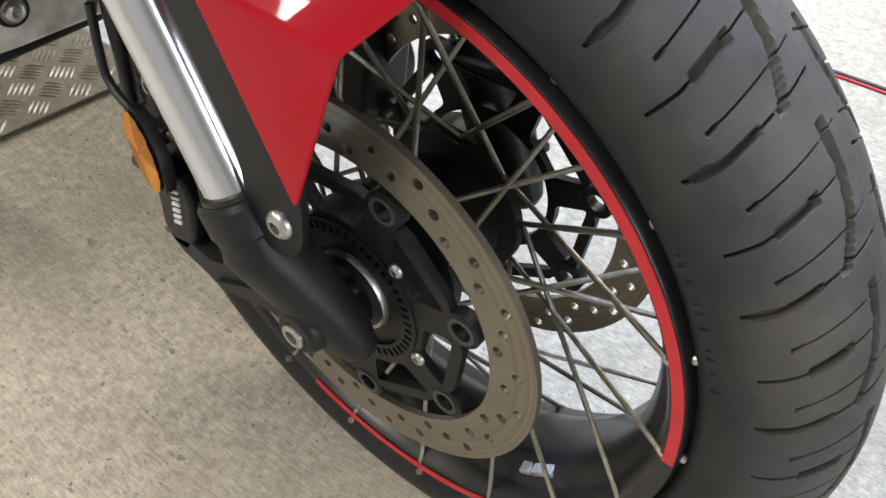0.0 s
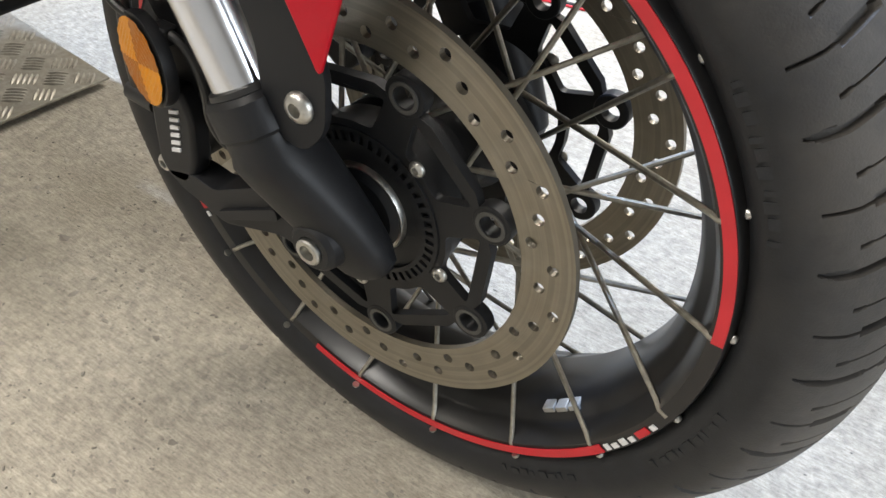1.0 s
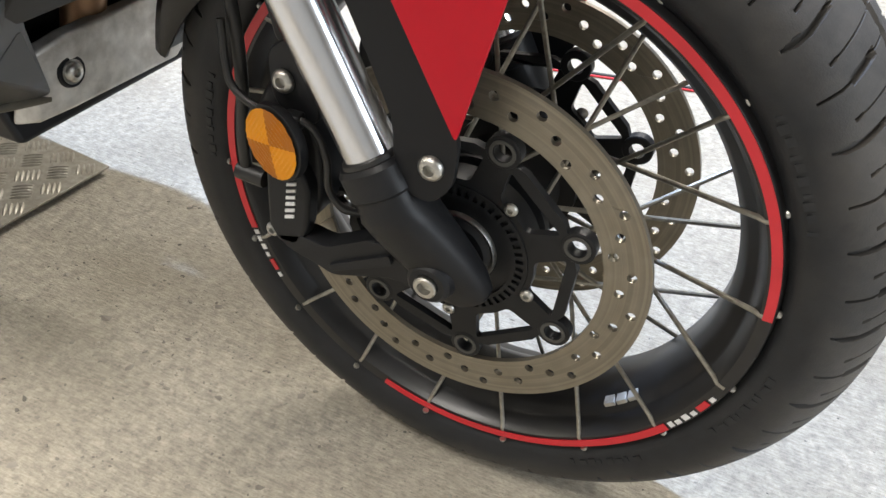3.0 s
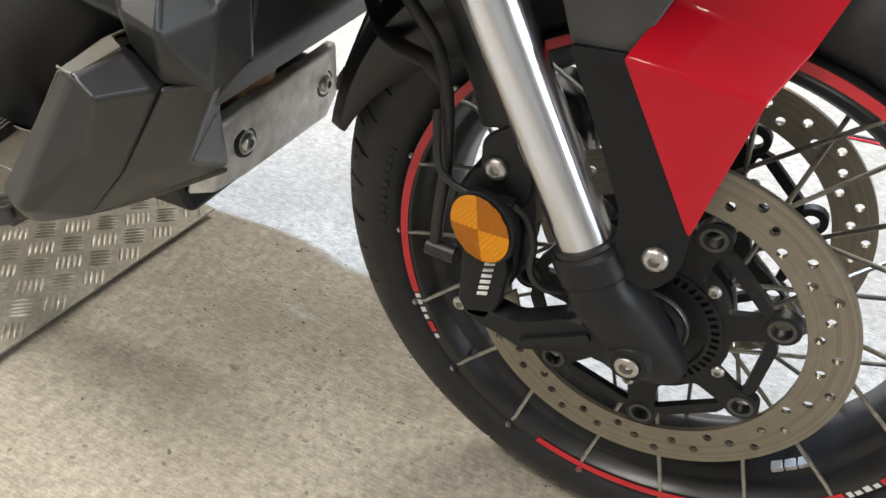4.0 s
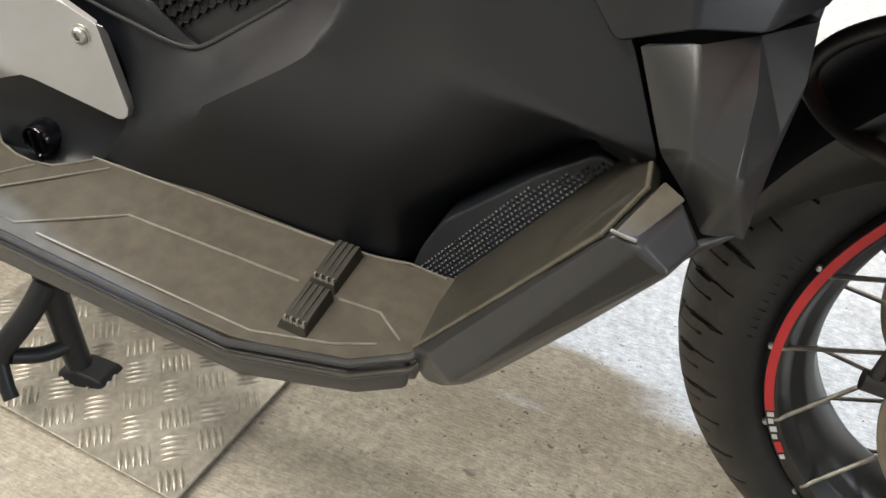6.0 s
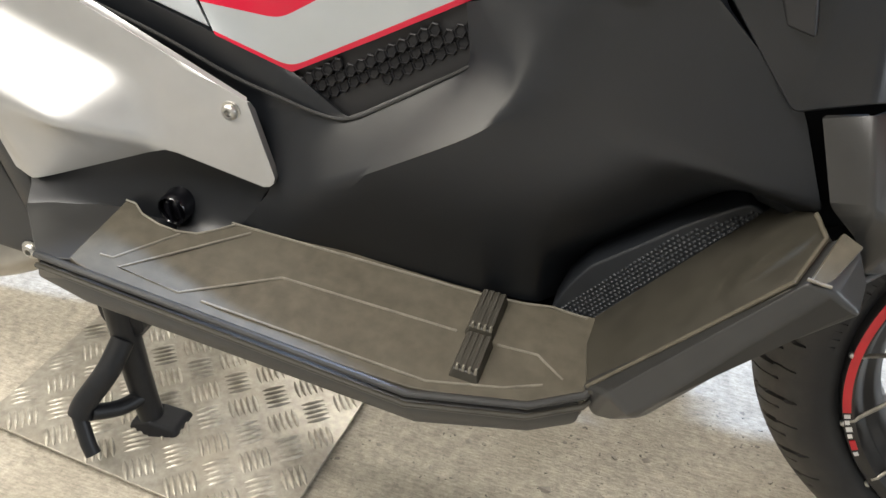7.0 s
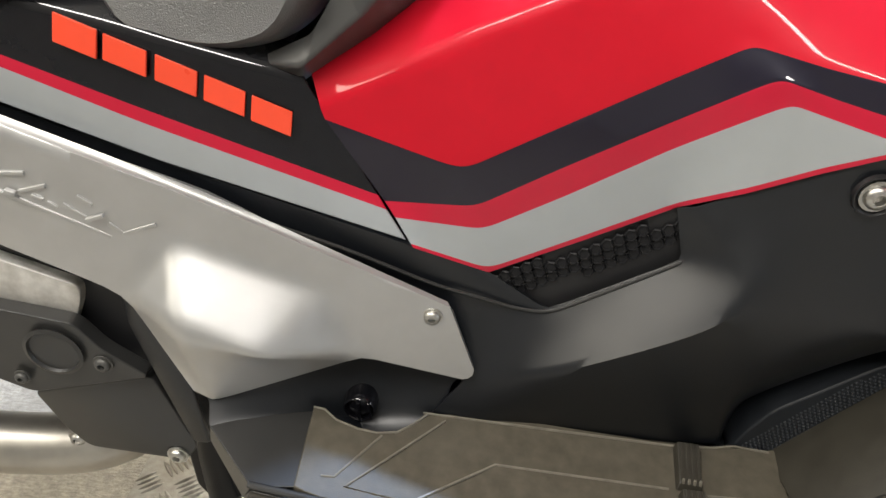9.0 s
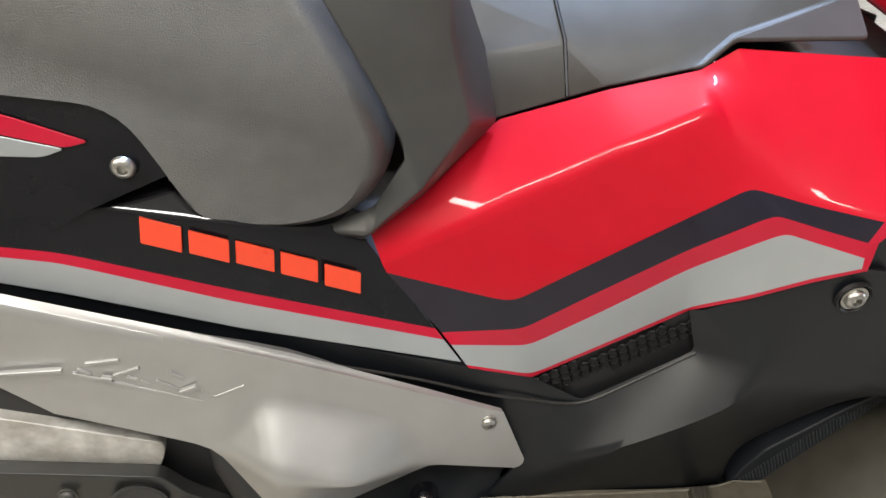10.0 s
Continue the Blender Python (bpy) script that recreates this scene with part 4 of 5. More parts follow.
boot = part("foot_pad", slab(rounded([(-0.428, 0.362), (-0.34, 0.474), (-0.337, 0.482), (-0.351, 0.4885), (-0.383, 0.4655), (-0.41, 0.4415), (-0.4365, 0.4185), (-0.4495, 0.395), (-0.457, 0.3735), (-0.455, 0.362)], 0.006), -0.1768, -0.14), PAD, side_cover, "black dimpled pad beside the footboard", bevel=0.002)
bm = bmesh.new()
for i in range(-2, 42):
    for j in range(7):
        u, v = 0.0034 * (i + 0.5 * (j % 2)), 0.0022 + 0.0031 * j
        if v > 0.021 - 0.25 * max(0, u - 0.095) or u < -0.3 * v:
            continue
        vs = [bm.verts.new(pad_at(u + 0.0014 * math.cos(a), v + 0.0014 * math.sin(a), 0.0001)) for a in (0, 1.05, 2.1, 3.14, 4.19, 5.24)]
        top = bm.verts.new(pad_at(u, v, 0.0013))
        for q in range(6):
            bm.faces.new((vs[q], vs[(q + 1) % 6], top))
tagged(part("dimple_texture", bm, PAD, boot), kind="stuff")


# painted tail and tank-side panels, with their striped decals
def striped(name, columns, index, parent, label, mats, end=None):
    """Columns of points from the top down; each row of cells has its own material."""
    fine = []
    for c0, c1 in zip(columns, columns[1:]):
        fine += [[tuple(Vector(p).lerp(Vector(q), k)) for p, q in zip(c0, c1)] for k in (0, 0.25, 0.75)]
    columns = [*fine, columns[-1]]
    verts = [p for c in columns for p in c]
    n = len(columns[0])
    polys, idx, crease = [], [], {}
    for i in range(len(columns) - 1):
        crease[(i * n + 1, (i + 1) * n + 1)] = (1.0 if i < 12 else 0.0) if n > 5 else 0.75
        for j in range(n - 1):
            polys.append((i * n + j, (i + 1) * n + j, (i + 1) * n + j + 1, i * n + j + 1))
            idx.append(end[j] if end and i >= len(columns) - 4 else index[j])
            if j:
                crease.setdefault((i * n + j, (i + 1) * n + j), 1.0)
    return sheet(name, verts, polys, mats[0], parent, label=label, mats=mats[1:], index=idx, bevel=0, corner=0, both=True, smooth=crease)


PAINTS = (RED, NAVY, DECAL_RED, DECAL_WHITE, GLOSS_BLACK)
striped("tank_panel", [
    [(-0.777, -0.118, 0.645), (-0.7655, -0.137, 0.6155), (-0.7625, -0.139, 0.609), (-0.7225, -0.151, 0.558), (-0.715, -0.155, 0.548), (-0.7035, -0.162, 0.5325), (-0.7015, -0.163, 0.53)],
    [(-0.732, -0.098, 0.668), (-0.7035, -0.1355, 0.651), (-0.672, -0.154, 0.588), (-0.662, -0.157, 0.563), (-0.656, -0.158, 0.546), (-0.6505, -0.159, 0.5145), (-0.65, -0.159, 0.511)],
    [(-0.676, -0.076, 0.697), (-0.6635, -0.133, 0.6735), (-0.618, -0.153, 0.62), (-0.612, -0.157, 0.595), (-0.605, -0.158, 0.577), (-0.594, -0.158, 0.545), (-0.593, -0.158, 0.5415)],
    [(-0.6, -0.078, 0.72), (-0.5965, -0.1275, 0.706), (-0.552, -0.152, 0.659), (-0.548, -0.157, 0.634), (-0.544, -0.158, 0.617), (-0.535, -0.157, 0.5775), (-0.534, -0.157, 0.574)],
    [(-0.536, -0.08, 0.735), (-0.532, -0.1175, 0.732), (-0.512, -0.15, 0.681), (-0.498, -0.166, 0.669), (-0.489, -0.17, 0.656), (-0.5, -0.172, 0.601), (-0.5, -0.172, 0.597)],
    [(-0.512, -0.08, 0.751), (-0.494, -0.1265, 0.7175), (-0.475, -0.169, 0.678), (-0.468, -0.178, 0.664), (-0.463, -0.182, 0.6525), (-0.465, -0.184, 0.6255), (-0.465, -0.184, 0.6215)],
    [(-0.42, -0.088, 0.747), (-0.425, -0.1405, 0.713), (-0.432, -0.188, 0.676), (-0.44, -0.191, 0.661), (-0.4395, -0.193, 0.6495), (-0.4395, -0.195, 0.6425), (-0.439, -0.195, 0.6395)],
    [(-0.395, -0.09, 0.746), (-0.4072, -0.141, 0.712), (-0.42, -0.19, 0.677), (-0.4345, -0.192, 0.662), (-0.4355, -0.194, 0.65), (-0.436, -0.195, 0.6425), (-0.436, -0.195, 0.6395)]],
    (0, 0, 1, 2, 3, 2), bike, "glossy red tank side panel with navy, crimson and silver stripes", PAINTS, end=(0, 0, 2, 2, 2, 2))
# dark trim that closes the front end of the tank panel
sheet("tank_trim", [(-0.44, -0.189, 0.632), (-0.424, -0.184, 0.676), (-0.402, -0.15, 0.722), (-0.399, -0.085, 0.744), (-0.36, -0.085, 0.744), (-0.365, -0.15, 0.72), (-0.365, -0.186, 0.665), (-0.372, -0.188, 0.61)], [(0, 1, 6, 7), (1, 2, 5, 6), (2, 3, 4, 5)], PLASTIC, bike, label="matt black trim before the tank panel", bevel=0, corner=0, both=True, smooth={})
tail = striped("tail_panel", [
    [(-1.36, -0.11, 0.79), (-1.35, -0.124, 0.775), (-1.345, -0.135, 0.75), (-1.343, -0.137, 0.743), (-1.34, -0.14, 0.72)],
    [(-1.06, -0.122, 0.703), (-1.05, -0.139, 0.692), (-1.045, -0.153, 0.663), (-1.043, -0.155, 0.656), (-1.04, -0.158, 0.637)],
    [(-0.974, -0.125, 0.696), (-0.973, -0.143, 0.682), (-0.973, -0.157, 0.653), (-0.974, -0.159, 0.646), (-0.978, -0.162, 0.622)],
    [(-0.885, -0.122, 0.68), (-0.876, -0.1415, 0.66), (-0.872, -0.158, 0.617), (-0.87, -0.16, 0.607), (-0.866, -0.163, 0.583)],
    [(-0.779, -0.115, 0.648), (-0.776, -0.131, 0.632), (-0.7265, -0.151, 0.562), (-0.7205, -0.154, 0.553), (-0.7065, -0.161, 0.534)]],
    (4, 4, 2, 3), bike, "gloss black tail panel with a crimson and silver stripe", PAINTS)
# raised badge: five plain blocks
d = Vector((0.142, 0.004, -0.058))
for k in range(5):
    p = Vector((-0.9215, -0.1465, 0.6735)) + d * (k * 0.203)
    q = p + d * 0.175
    dn = Vector((-0.003, -0.0065, -0.0165)) * (0.9 if k else 1.0)
    sh = Vector((0.002, 0, 0))
    bm = outward(faces([p, q, q + dn + sh, p + dn + sh], [(0, 1, 2, 3)]))
    for v in bm.verts:
        v.co.y -= 0.0026
    part("badge_block", bm, ORANGE_RED, tail, "orange red badge block", thick=0.003, bevel=0.0008)
# black upper tail with a bolt, and the seam under it
upper = sheet("upper_tail", [(-1.06, -0.1535, 0.652), (-1.012, -0.1515, 0.656), (-0.975, -0.1505, 0.666), (-0.954, -0.1475, 0.678), (-0.935, -0.146, 0.686), (-0.898, -0.14, 0.7), (-0.888, -0.136, 0.707), (-0.905, -0.125, 0.728), (-0.93, -0.12, 0.748), (-1.06, -0.115, 0.76), (-0.975, -0.137, 0.7), (-1.06, -0.14, 0.7)], [(0, 1, 2, 10, 11), (2, 3, 4, 10), (4, 5, 6, 7, 10), (10, 7, 8, 9, 11)], GLOSS_BLACK, bike, label="gloss black upper tail panel", bevel=0, corner=0, both=True, smooth={})
bolt("tail_bolt", -0.926, -0.1405, 0.7065, 0.0078, upper, STEEL, "bright button head bolt", out=-1, washer=False)
sheet("tail_stripe_red", [(-1.03, -0.1275, 0.751), (-0.99, -0.1285, 0.737), (-0.945, -0.1325, 0.72), (-0.96, -0.1335, 0.7165), (-1.03, -0.1305, 0.735)], [(0, 1, 2, 3, 4)], DECAL_RED, upper, bevel=0, thick=0.002)
sheet("tail_stripe_white", [(-1.03, -0.1308, 0.734), (-0.96, -0.1338, 0.716), (-0.975, -0.135, 0.711), (-1.03, -0.134, 0.714)], [(0, 1, 2, 3)], DECAL_WHITE, upper, bevel=0, thick=0.002)

# satin silver cover with a raised faceted boss
silver = sheet("silver_cover", [
    (-1.05, -0.178, 0.645), (-0.834, -0.181, 0.566), (-0.674, -0.179, 0.494), (-0.6545, -0.187, 0.444),
    (-0.733, -0.194, 0.455), (-0.837, -0.213, 0.4175), (-0.893, -0.198, 0.498), (-0.998, -0.19, 0.536), (-1.05, -0.188, 0.588),
    (-0.856, -0.188, 0.54), (-0.76, -0.187, 0.503), (-0.795, -0.230, 0.477), (-0.848, -0.230, 0.496), (-0.6625, -0.1895, 0.4365), (-0.852, -0.2115, 0.4245), (-1.05, -0.172, 0.6485), (-0.834, -0.175, 0.5698), (-0.676, -0.1755, 0.4957), (-0.6553, -0.188, 0.4397), (-0.6583, -0.1888, 0.4371)],
    [(15, 16, 1, 0), (16, 17, 2, 1), (0, 1, 9, 6, 7, 8), (1, 2, 10, 9), (2, 3, 18, 19, 13, 4, 10), (9, 10, 11, 12), (10, 4, 11), (11, 4, 5, 12), (12, 5, 14, 6), (9, 12, 6)],
    SILVER, bike, label="satin silver side cover with a faceted boss", thick=0.008, corner=0.0, both=True, rim=0.003, smooth={(0, 1): 1.0, (1, 2): 1.0} | {k: 0.45 for k in ((1, 9), (6, 9), (2, 10), (9, 10), (4, 10), (10, 11), (11, 12), (9, 12), (4, 11), (5, 12), (6, 12))} | {3: 0.3, 13: 0.3, 14: 0.3, 5: 0.3, 6: 0.3, 2: 0.5})
bolt("silver_bolt", -0.686, -0.182, 0.486, 0.0058, silver, STEEL, "small bright socket bolt", out=-1)
# embossed mark: plain raised bars
for x0, z0, x1, z1 in ((-1.03, 0.58, -0.982, 0.579), (-0.978, 0.573, -0.896, 0.539), (-0.968, 0.58, -0.946, 0.581), (-0.974, 0.576, -0.966, 0.571), (-0.959, 0.57, -0.952, 0.568), (-0.952, 0.568, -0.934, 0.573), (-0.944, 0.566, -0.937, 0.563), (-0.935, 0.562, -0.929, 0.558), (-0.925, 0.561, -0.911, 0.552), (-0.915, 0.567, -0.906, 0.561), (-0.91, 0.552, -0.898, 0.556), (-0.897, 0.549, -0.888, 0.542), (-0.888, 0.542, -0.866, 0.55)):
    d = Vector((x1 - x0, 0, z1 - z0)).normalized()
    w = Vector((-d.z, 0, d.x)) * 0.0013
    bar = []
    for x, z, k in ((x0, z0, 1), (x1, z1, 1), (x1, z1, -1), (x0, z0, -1)):
        p = Vector((x, 0, z)) + w * k
        p.y = -0.1886 + 0.13 * (p.z - 0.57) + 0.037 * (p.x + 0.97)
        bar.append(p)
    part("raised_bar", outward(faces(bar, [(0, 1, 2, 3)])), SILVER, silver, thick=0.004, bevel=0.0006)

# pillion peg cap in the recess under the silver cover
recess = sheet("peg_recess", [(-0.85, -0.2, 0.425), (-0.79, -0.19, 0.445), (-0.733, -0.176, 0.465), (-0.655, -0.178, 0.44), (-0.842, -0.212, 0.413), (-0.79, -0.198, 0.418), (-0.74, -0.172, 0.422), (-0.67, -0.18, 0.42),
    (-0.84, -0.224, 0.402), (-0.785, -0.206, 0.398), (-0.738, -0.192, 0.387), (-0.675, -0.189, 0.392), (-0.79, -0.228, 0.394), (-0.735, -0.236, 0.384), (-0.672, -0.212, 0.386)], [(8, 9, 12), (9, 10, 13, 12), (10, 11, 14, 13), (0, 1, 5, 4), (1, 2, 6, 5), (2, 3, 7, 6), (4, 5, 9, 8), (5, 6, 10, 9), (6, 7, 11, 10)], PLASTIC, bike, label="black recessed moulding under the silver cover", corner=0, smooth={})
cap = part("peg_cap", revolve([(0.0001, -0.1965), (0.005, -0.1962), (0.0082, -0.1945), (0.0092, -0.192), (0.0098, -0.192), (0.0102, -0.1962), (0.011, -0.1972), (0.0119, -0.196), (0.0125, -0.19), (0.0125, -0.17), (0.0001, -0.17)], -0.736, 0.4035, 32), GLOSS_BLACK, recess, "glossy black round cap with a raised rim")
part("peg_rib", slab(rounded([(-0.7365, 0.394), (-0.734, 0.394), (-0.7355, 0.413), (-0.738, 0.413)], 0.0012), -0.2, -0.185), GLOSS_BLACK, cap, bevel=0.0008)
part("peg_rib", slab(rounded([(-0.728, 0.397), (-0.7263, 0.397), (-0.728, 0.413), (-0.7297, 0.413)], 0.0009), -0.1995, -0.185), GLOSS_BLACK, cap, bevel=0.0006)

sheet("heel_panel", [(-0.768, -0.198, 0.3995), (-0.759, -0.268, 0.4035), (-0.798, -0.267, 0.396), (-0.839, -0.225, 0.404), (-0.8, -0.205, 0.403), (-0.81, -0.256, 0.368), (-0.845, -0.216, 0.378)],
             [(0, 1, 2, 3, 4), (2, 5, 6, 3)], PLASTIC_GREY, bike, label="dark grey rear end of the footboard", thick=0.003, bevel=0, corner=0, away=(-0.75, -0.15, 0.36))
# rear casing behind the silver cover
case = sheet("rear_casing", [(-1.1, -0.197, 0.49), (-0.937, -0.197, 0.465), (-0.921, -0.197, 0.442), (-0.89, -0.197, 0.418), (-0.985, -0.197, 0.391), (-1.03, -0.192, 0.404), (-1.1, -0.185, 0.43)], [(0, 1, 2, 3, 4, 5, 6)], PLASTIC_GREY, bike, label="dark grey rear drive casing", bevel=0, thick=0.012, corner=0.006)
lower_case = sheet("lower_casing", [(-0.991, -0.19, 0.384), (-0.893, -0.19, 0.412), (-0.869, -0.19, 0.336), (-0.881, -0.19, 0.317), (-0.96, -0.19, 0.324), (-0.974, -0.19, 0.343)], [(0, 1, 2, 3, 4, 5)], PLASTIC_GREY, bike, label="dark grey lower casing plate", bevel=0.003, thick=0.012, corner=0.006)
sheet("frame_rail", [(-0.9, -0.19, 0.5), (-0.899, -0.192, 0.465), (-0.889, -0.195, 0.43), (-0.87, -0.193, 0.345), (-0.856, -0.193, 0.345), (-0.862, -0.196, 0.42), (-0.878, -0.198, 0.47), (-0.885, -0.195, 0.5)], [(0, 1, 6, 7), (1, 2, 5, 6), (2, 3, 4, 5)], PLASTIC, bike, label="dark frame rail beside the silver cover", bevel=0.002)
sheet("swingarm_plate", [(-1.1, -0.185, 0.55), (-0.932, -0.185, 0.49), (-0.934, -0.185, 0.476), (-0.945, -0.185, 0.45), (-1.1, -0.185, 0.475)], [(0, 1, 2, 3, 4)], ALU, bike, label="bare cast aluminium swingarm side", bevel=0, thick=0.01, corner=0.006)
part("rear_frame", slab(rounded([(-1.38, 0.66), (-0.84, 0.55), (-0.83, 0.37), (-0.87, 0.33), (-0.95, 0.335), (-0.985, 0.37), (-1.2, 0.42), (-1.38, 0.5)], 0.01), -0.176, 0.15), BLACK_DEEP, bike, "black frame behind the casings", bevel=0.003)
for x, z, r in ((-0.923, 0.4285, 0.006), (-0.9895, 0.407, 0.005), (-1.008, 0.451, 0.0055)):
    bolt("casing_bolt", x, -0.198, z, r, case, WORN_RING, "dull grey socket bolt", out=-1)
bolt("casing_bolt", -0.8865, -0.192, 0.325, 0.0068, lower_case, STEEL, "bright socket bolt", out=-1)
part("casing_cap", revolve([(0.02, -0.196), (0.022, -0.1995), (0.019, -0.2005), (0.018, -0.198), (0.0001, -0.198), (0.0001, -0.195)], -0.957, 0.438, 32), PLASTIC_GREY, case, "round casing cap")
exhaust = part("exhaust_pipe", tube(bow([(-0.9, -0.06, 0.3), (-0.97, -0.12, 0.262), (-1.06, -0.14, 0.255), (-1.25, -0.15, 0.27)]), 0.028, 24), MUFFLER, bike, "pale brushed exhaust pipe")
bolt("pipe_bolt", -1.0, -0.148, 0.278, 0.007, exhaust, STEEL, "steel bolt", out=-1)


# footboards
def footboard(side):
    s = -side
    m = lambda pts: [(x, y * s, z) for x, y, z in pts]
    def zb(x, y):
        return 0.404 - 0.0965 * (max(-0.8, min(-0.44, x)) + 0.7) - 0.16 * max(0.45, min(1, 1 + (x + 0.65) * 5)) * max(0, -y - 0.188)

    edge = [(-0.768, -0.203, -0.269), (-0.76, -0.2035, -0.272), (-0.75, -0.211, -0.2738), (-0.734, -0.2155, -0.2747), (-0.72, -0.2163, -0.2755), (-0.706, -0.213, -0.276), (-0.695, -0.204, -0.276), (-0.686, -0.194, -0.276), (-0.65, -0.186, -0.276), (-0.6, -0.186, -0.276), (-0.525, -0.186, -0.276), (-0.49, -0.184, -0.27), (-0.45, -0.18, -0.262), (-0.42, -0.178, -0.25)]
    top = [(x, yi + (yo - yi) * k / 4, zb(x, yi + (yo - yi) * k / 4)) for x, yi, yo in edge for k in range(5)]
    fb = sheet("footboard", m(top), [(5 * i + k, 5 * i + 5 + k, 5 * i + 6 + k, 5 * i + 1 + k) for i in range(len(edge) - 1) for k in range(4)], BOARD, bike, label="dusty black footboard with moulded ridges", away=(-0.6, 0.0, 0.2), thick=0.012, bevel=0, corner=0)
    lip = m([(-0.8, -0.265, 0.396), (-0.752, -0.277, 0.403), (-0.525, -0.281, 0.373), (-0.452, -0.268, 0.375), (-0.42, -0.255, 0.382), (-0.412, -0.245, 0.388)])
    part("edge_bead", tube(lip, 0.0026, 10), PLASTIC_GREY, fb, "worn edge bead")
    part("edge_bead", tube([(x, y - 0.002 * s, z - 0.008) for x, y, z in lip], 0.002, 10), RAMP, fb)
    sheet("skirt", m([(-0.8, -0.266, 0.39), (-0.752, -0.278, 0.396), (-0.525, -0.282, 0.366), (-0.452, -0.269, 0.368), (-0.42, -0.257, 0.372), (-0.808, -0.262, 0.372), (-0.757, -0.276, 0.374), (-0.52, -0.278, 0.345), (-0.45, -0.265, 0.349), (-0.422, -0.256, 0.357)]), [(0, 1, 6, 5), (1, 2, 7, 6), (2, 3, 8, 7), (3, 4, 9, 8)], PLASTIC_GREY, fb, thick=0.01, bevel=0.003, away=(-0.6, 0.0, 0.38))
    part("underside", block(m([(-0.8, -0.256, 0.366), (-0.44, -0.245, 0.342), (-0.44, -0.12, 0.335), (-0.8, -0.12, 0.36), (-0.8, -0.256, 0.376), (-0.43, -0.245, 0.36), (-0.43, -0.12, 0.362), (-0.8, -0.12, 0.38)])), PLASTIC, fb)
    for line in ([(-0.634, -0.226), (-0.51, -0.224)], [(-0.482, -0.225), (-0.455, -0.223), (-0.436, -0.236)], [(-0.752, -0.258), (-0.743, -0.257), (-0.716, -0.218)], [(-0.672, -0.197), (-0.735, -0.263), (-0.69, -0.265), (-0.634, -0.226)],
                 [(-0.673, -0.265), (-0.517, -0.268), (-0.47, -0.255), (-0.447, -0.244)], [(-0.689, -0.1935), (-0.506, -0.1885), (-0.474, -0.1845), (-0.456, -0.1795), (-0.43, -0.1815)]):
        part("ridge", tube([(p[0], p[1] * s, zb(*p) + 0.0001) for p in line], 0.0009, 8), RIDGE, fb, "worn moulded ridge with its highlight in the colour")
    part("board_rim", tube([(x, (y - 0.0005) * s, zb(x, y) + 0.0004) for x, y, w in edge[:8]], 0.0008, 6), RIDGE, fb, "worn rim of the peg cut-out")
    blk = part("heel_block", block(m([(-0.5095, -0.2635, 0.3695), (-0.4815, -0.2635, 0.3665), (-0.4795, -0.188, 0.379), (-0.5065, -0.188, 0.3815), (-0.507, -0.2605, 0.3735), (-0.484, -0.2605, 0.371), (-0.482, -0.188, 0.383), (-0.5045, -0.188, 0.3855)])), BOARD, fb, "ribbed rubber heel block in two halves", bevel=0.0015)
    for y0, y1 in ((-0.2565, -0.2265), (-0.2215, -0.189)):
        za, zc = 0.3725 + 0.16 * (y0 + 0.2605), 0.3725 + 0.16 * (y1 + 0.2605)
        half = part("block_half", block(m([(-0.5055, y0 - 0.003, za - 0.001), (-0.485, y0 - 0.003, za - 0.003), (-0.4835, y1, zc - 0.003), (-0.504, y1, zc - 0.001), (-0.503, y0, za + 0.0065), (-0.487, y0, za + 0.005), (-0.4855, y1, zc + 0.0065), (-0.5015, y1, zc + 0.008)])), RAMP, blk, bevel=0.0012)
        for k in range(4):
            x = -0.5012 + 0.0041 * k
            part("block_rib", block(m([(x, y0 + 0.004, za + 0.005), (x + 0.0018, y0 + 0.004, za + 0.005), (x + 0.0033, y1 - 0.001, zc + 0.006), (x + 0.0015, y1 - 0.001, zc + 0.006), (x, y0 + 0.004, za + 0.0071 - 0.0003 * k), (x + 0.0018, y0 + 0.004, za + 0.0071 - 0.0003 * k), (x + 0.0033, y1 - 0.001, zc + 0.0085 - 0.0003 * k), (x + 0.0015, y1 - 0.001, zc + 0.0085 - 0.0003 * k)])), RAMP, blk, bevel=0.0003, segments=1)
            part("block_stud", block(m([(x - 0.0001, y0 - 0.0004, za + 0.004), (x + 0.002, y0 - 0.0004, za + 0.004), (x + 0.002, y0 + 0.0026, za + 0.005), (x - 0.0001, y0 + 0.0026, za + 0.005), (x + 0.0002, y0 + 0.0003, za + 0.009 - 0.0003 * k), (x + 0.0017, y0 + 0.0003, za + 0.009 - 0.0003 * k), (x + 0.0017, y0 + 0.0022, za + 0.0093 - 0.0003 * k), (x + 0.0002, y0 + 0.0022, za + 0.0093 - 0.0003 * k)])), RIDGE, blk, "worn stud", bevel=0.0003, segments=1)
    # sloping front of the footwell
    ramp = sheet("foot_ramp", m([(-0.431, -0.1745, 0.372), (-0.42, -0.256, 0.384), (-0.331, -0.2585, 0.4945), (-0.3185, -0.231, 0.508), (-0.3235, -0.2, 0.5055), (-0.33, -0.1755, 0.5005)]), [(0, 1, 2, 3, 4, 5)], RAMP, bike, label="dusty dark sloping footwell front", away=(-0.3, 0.0 , 0.35), thick=0.008)
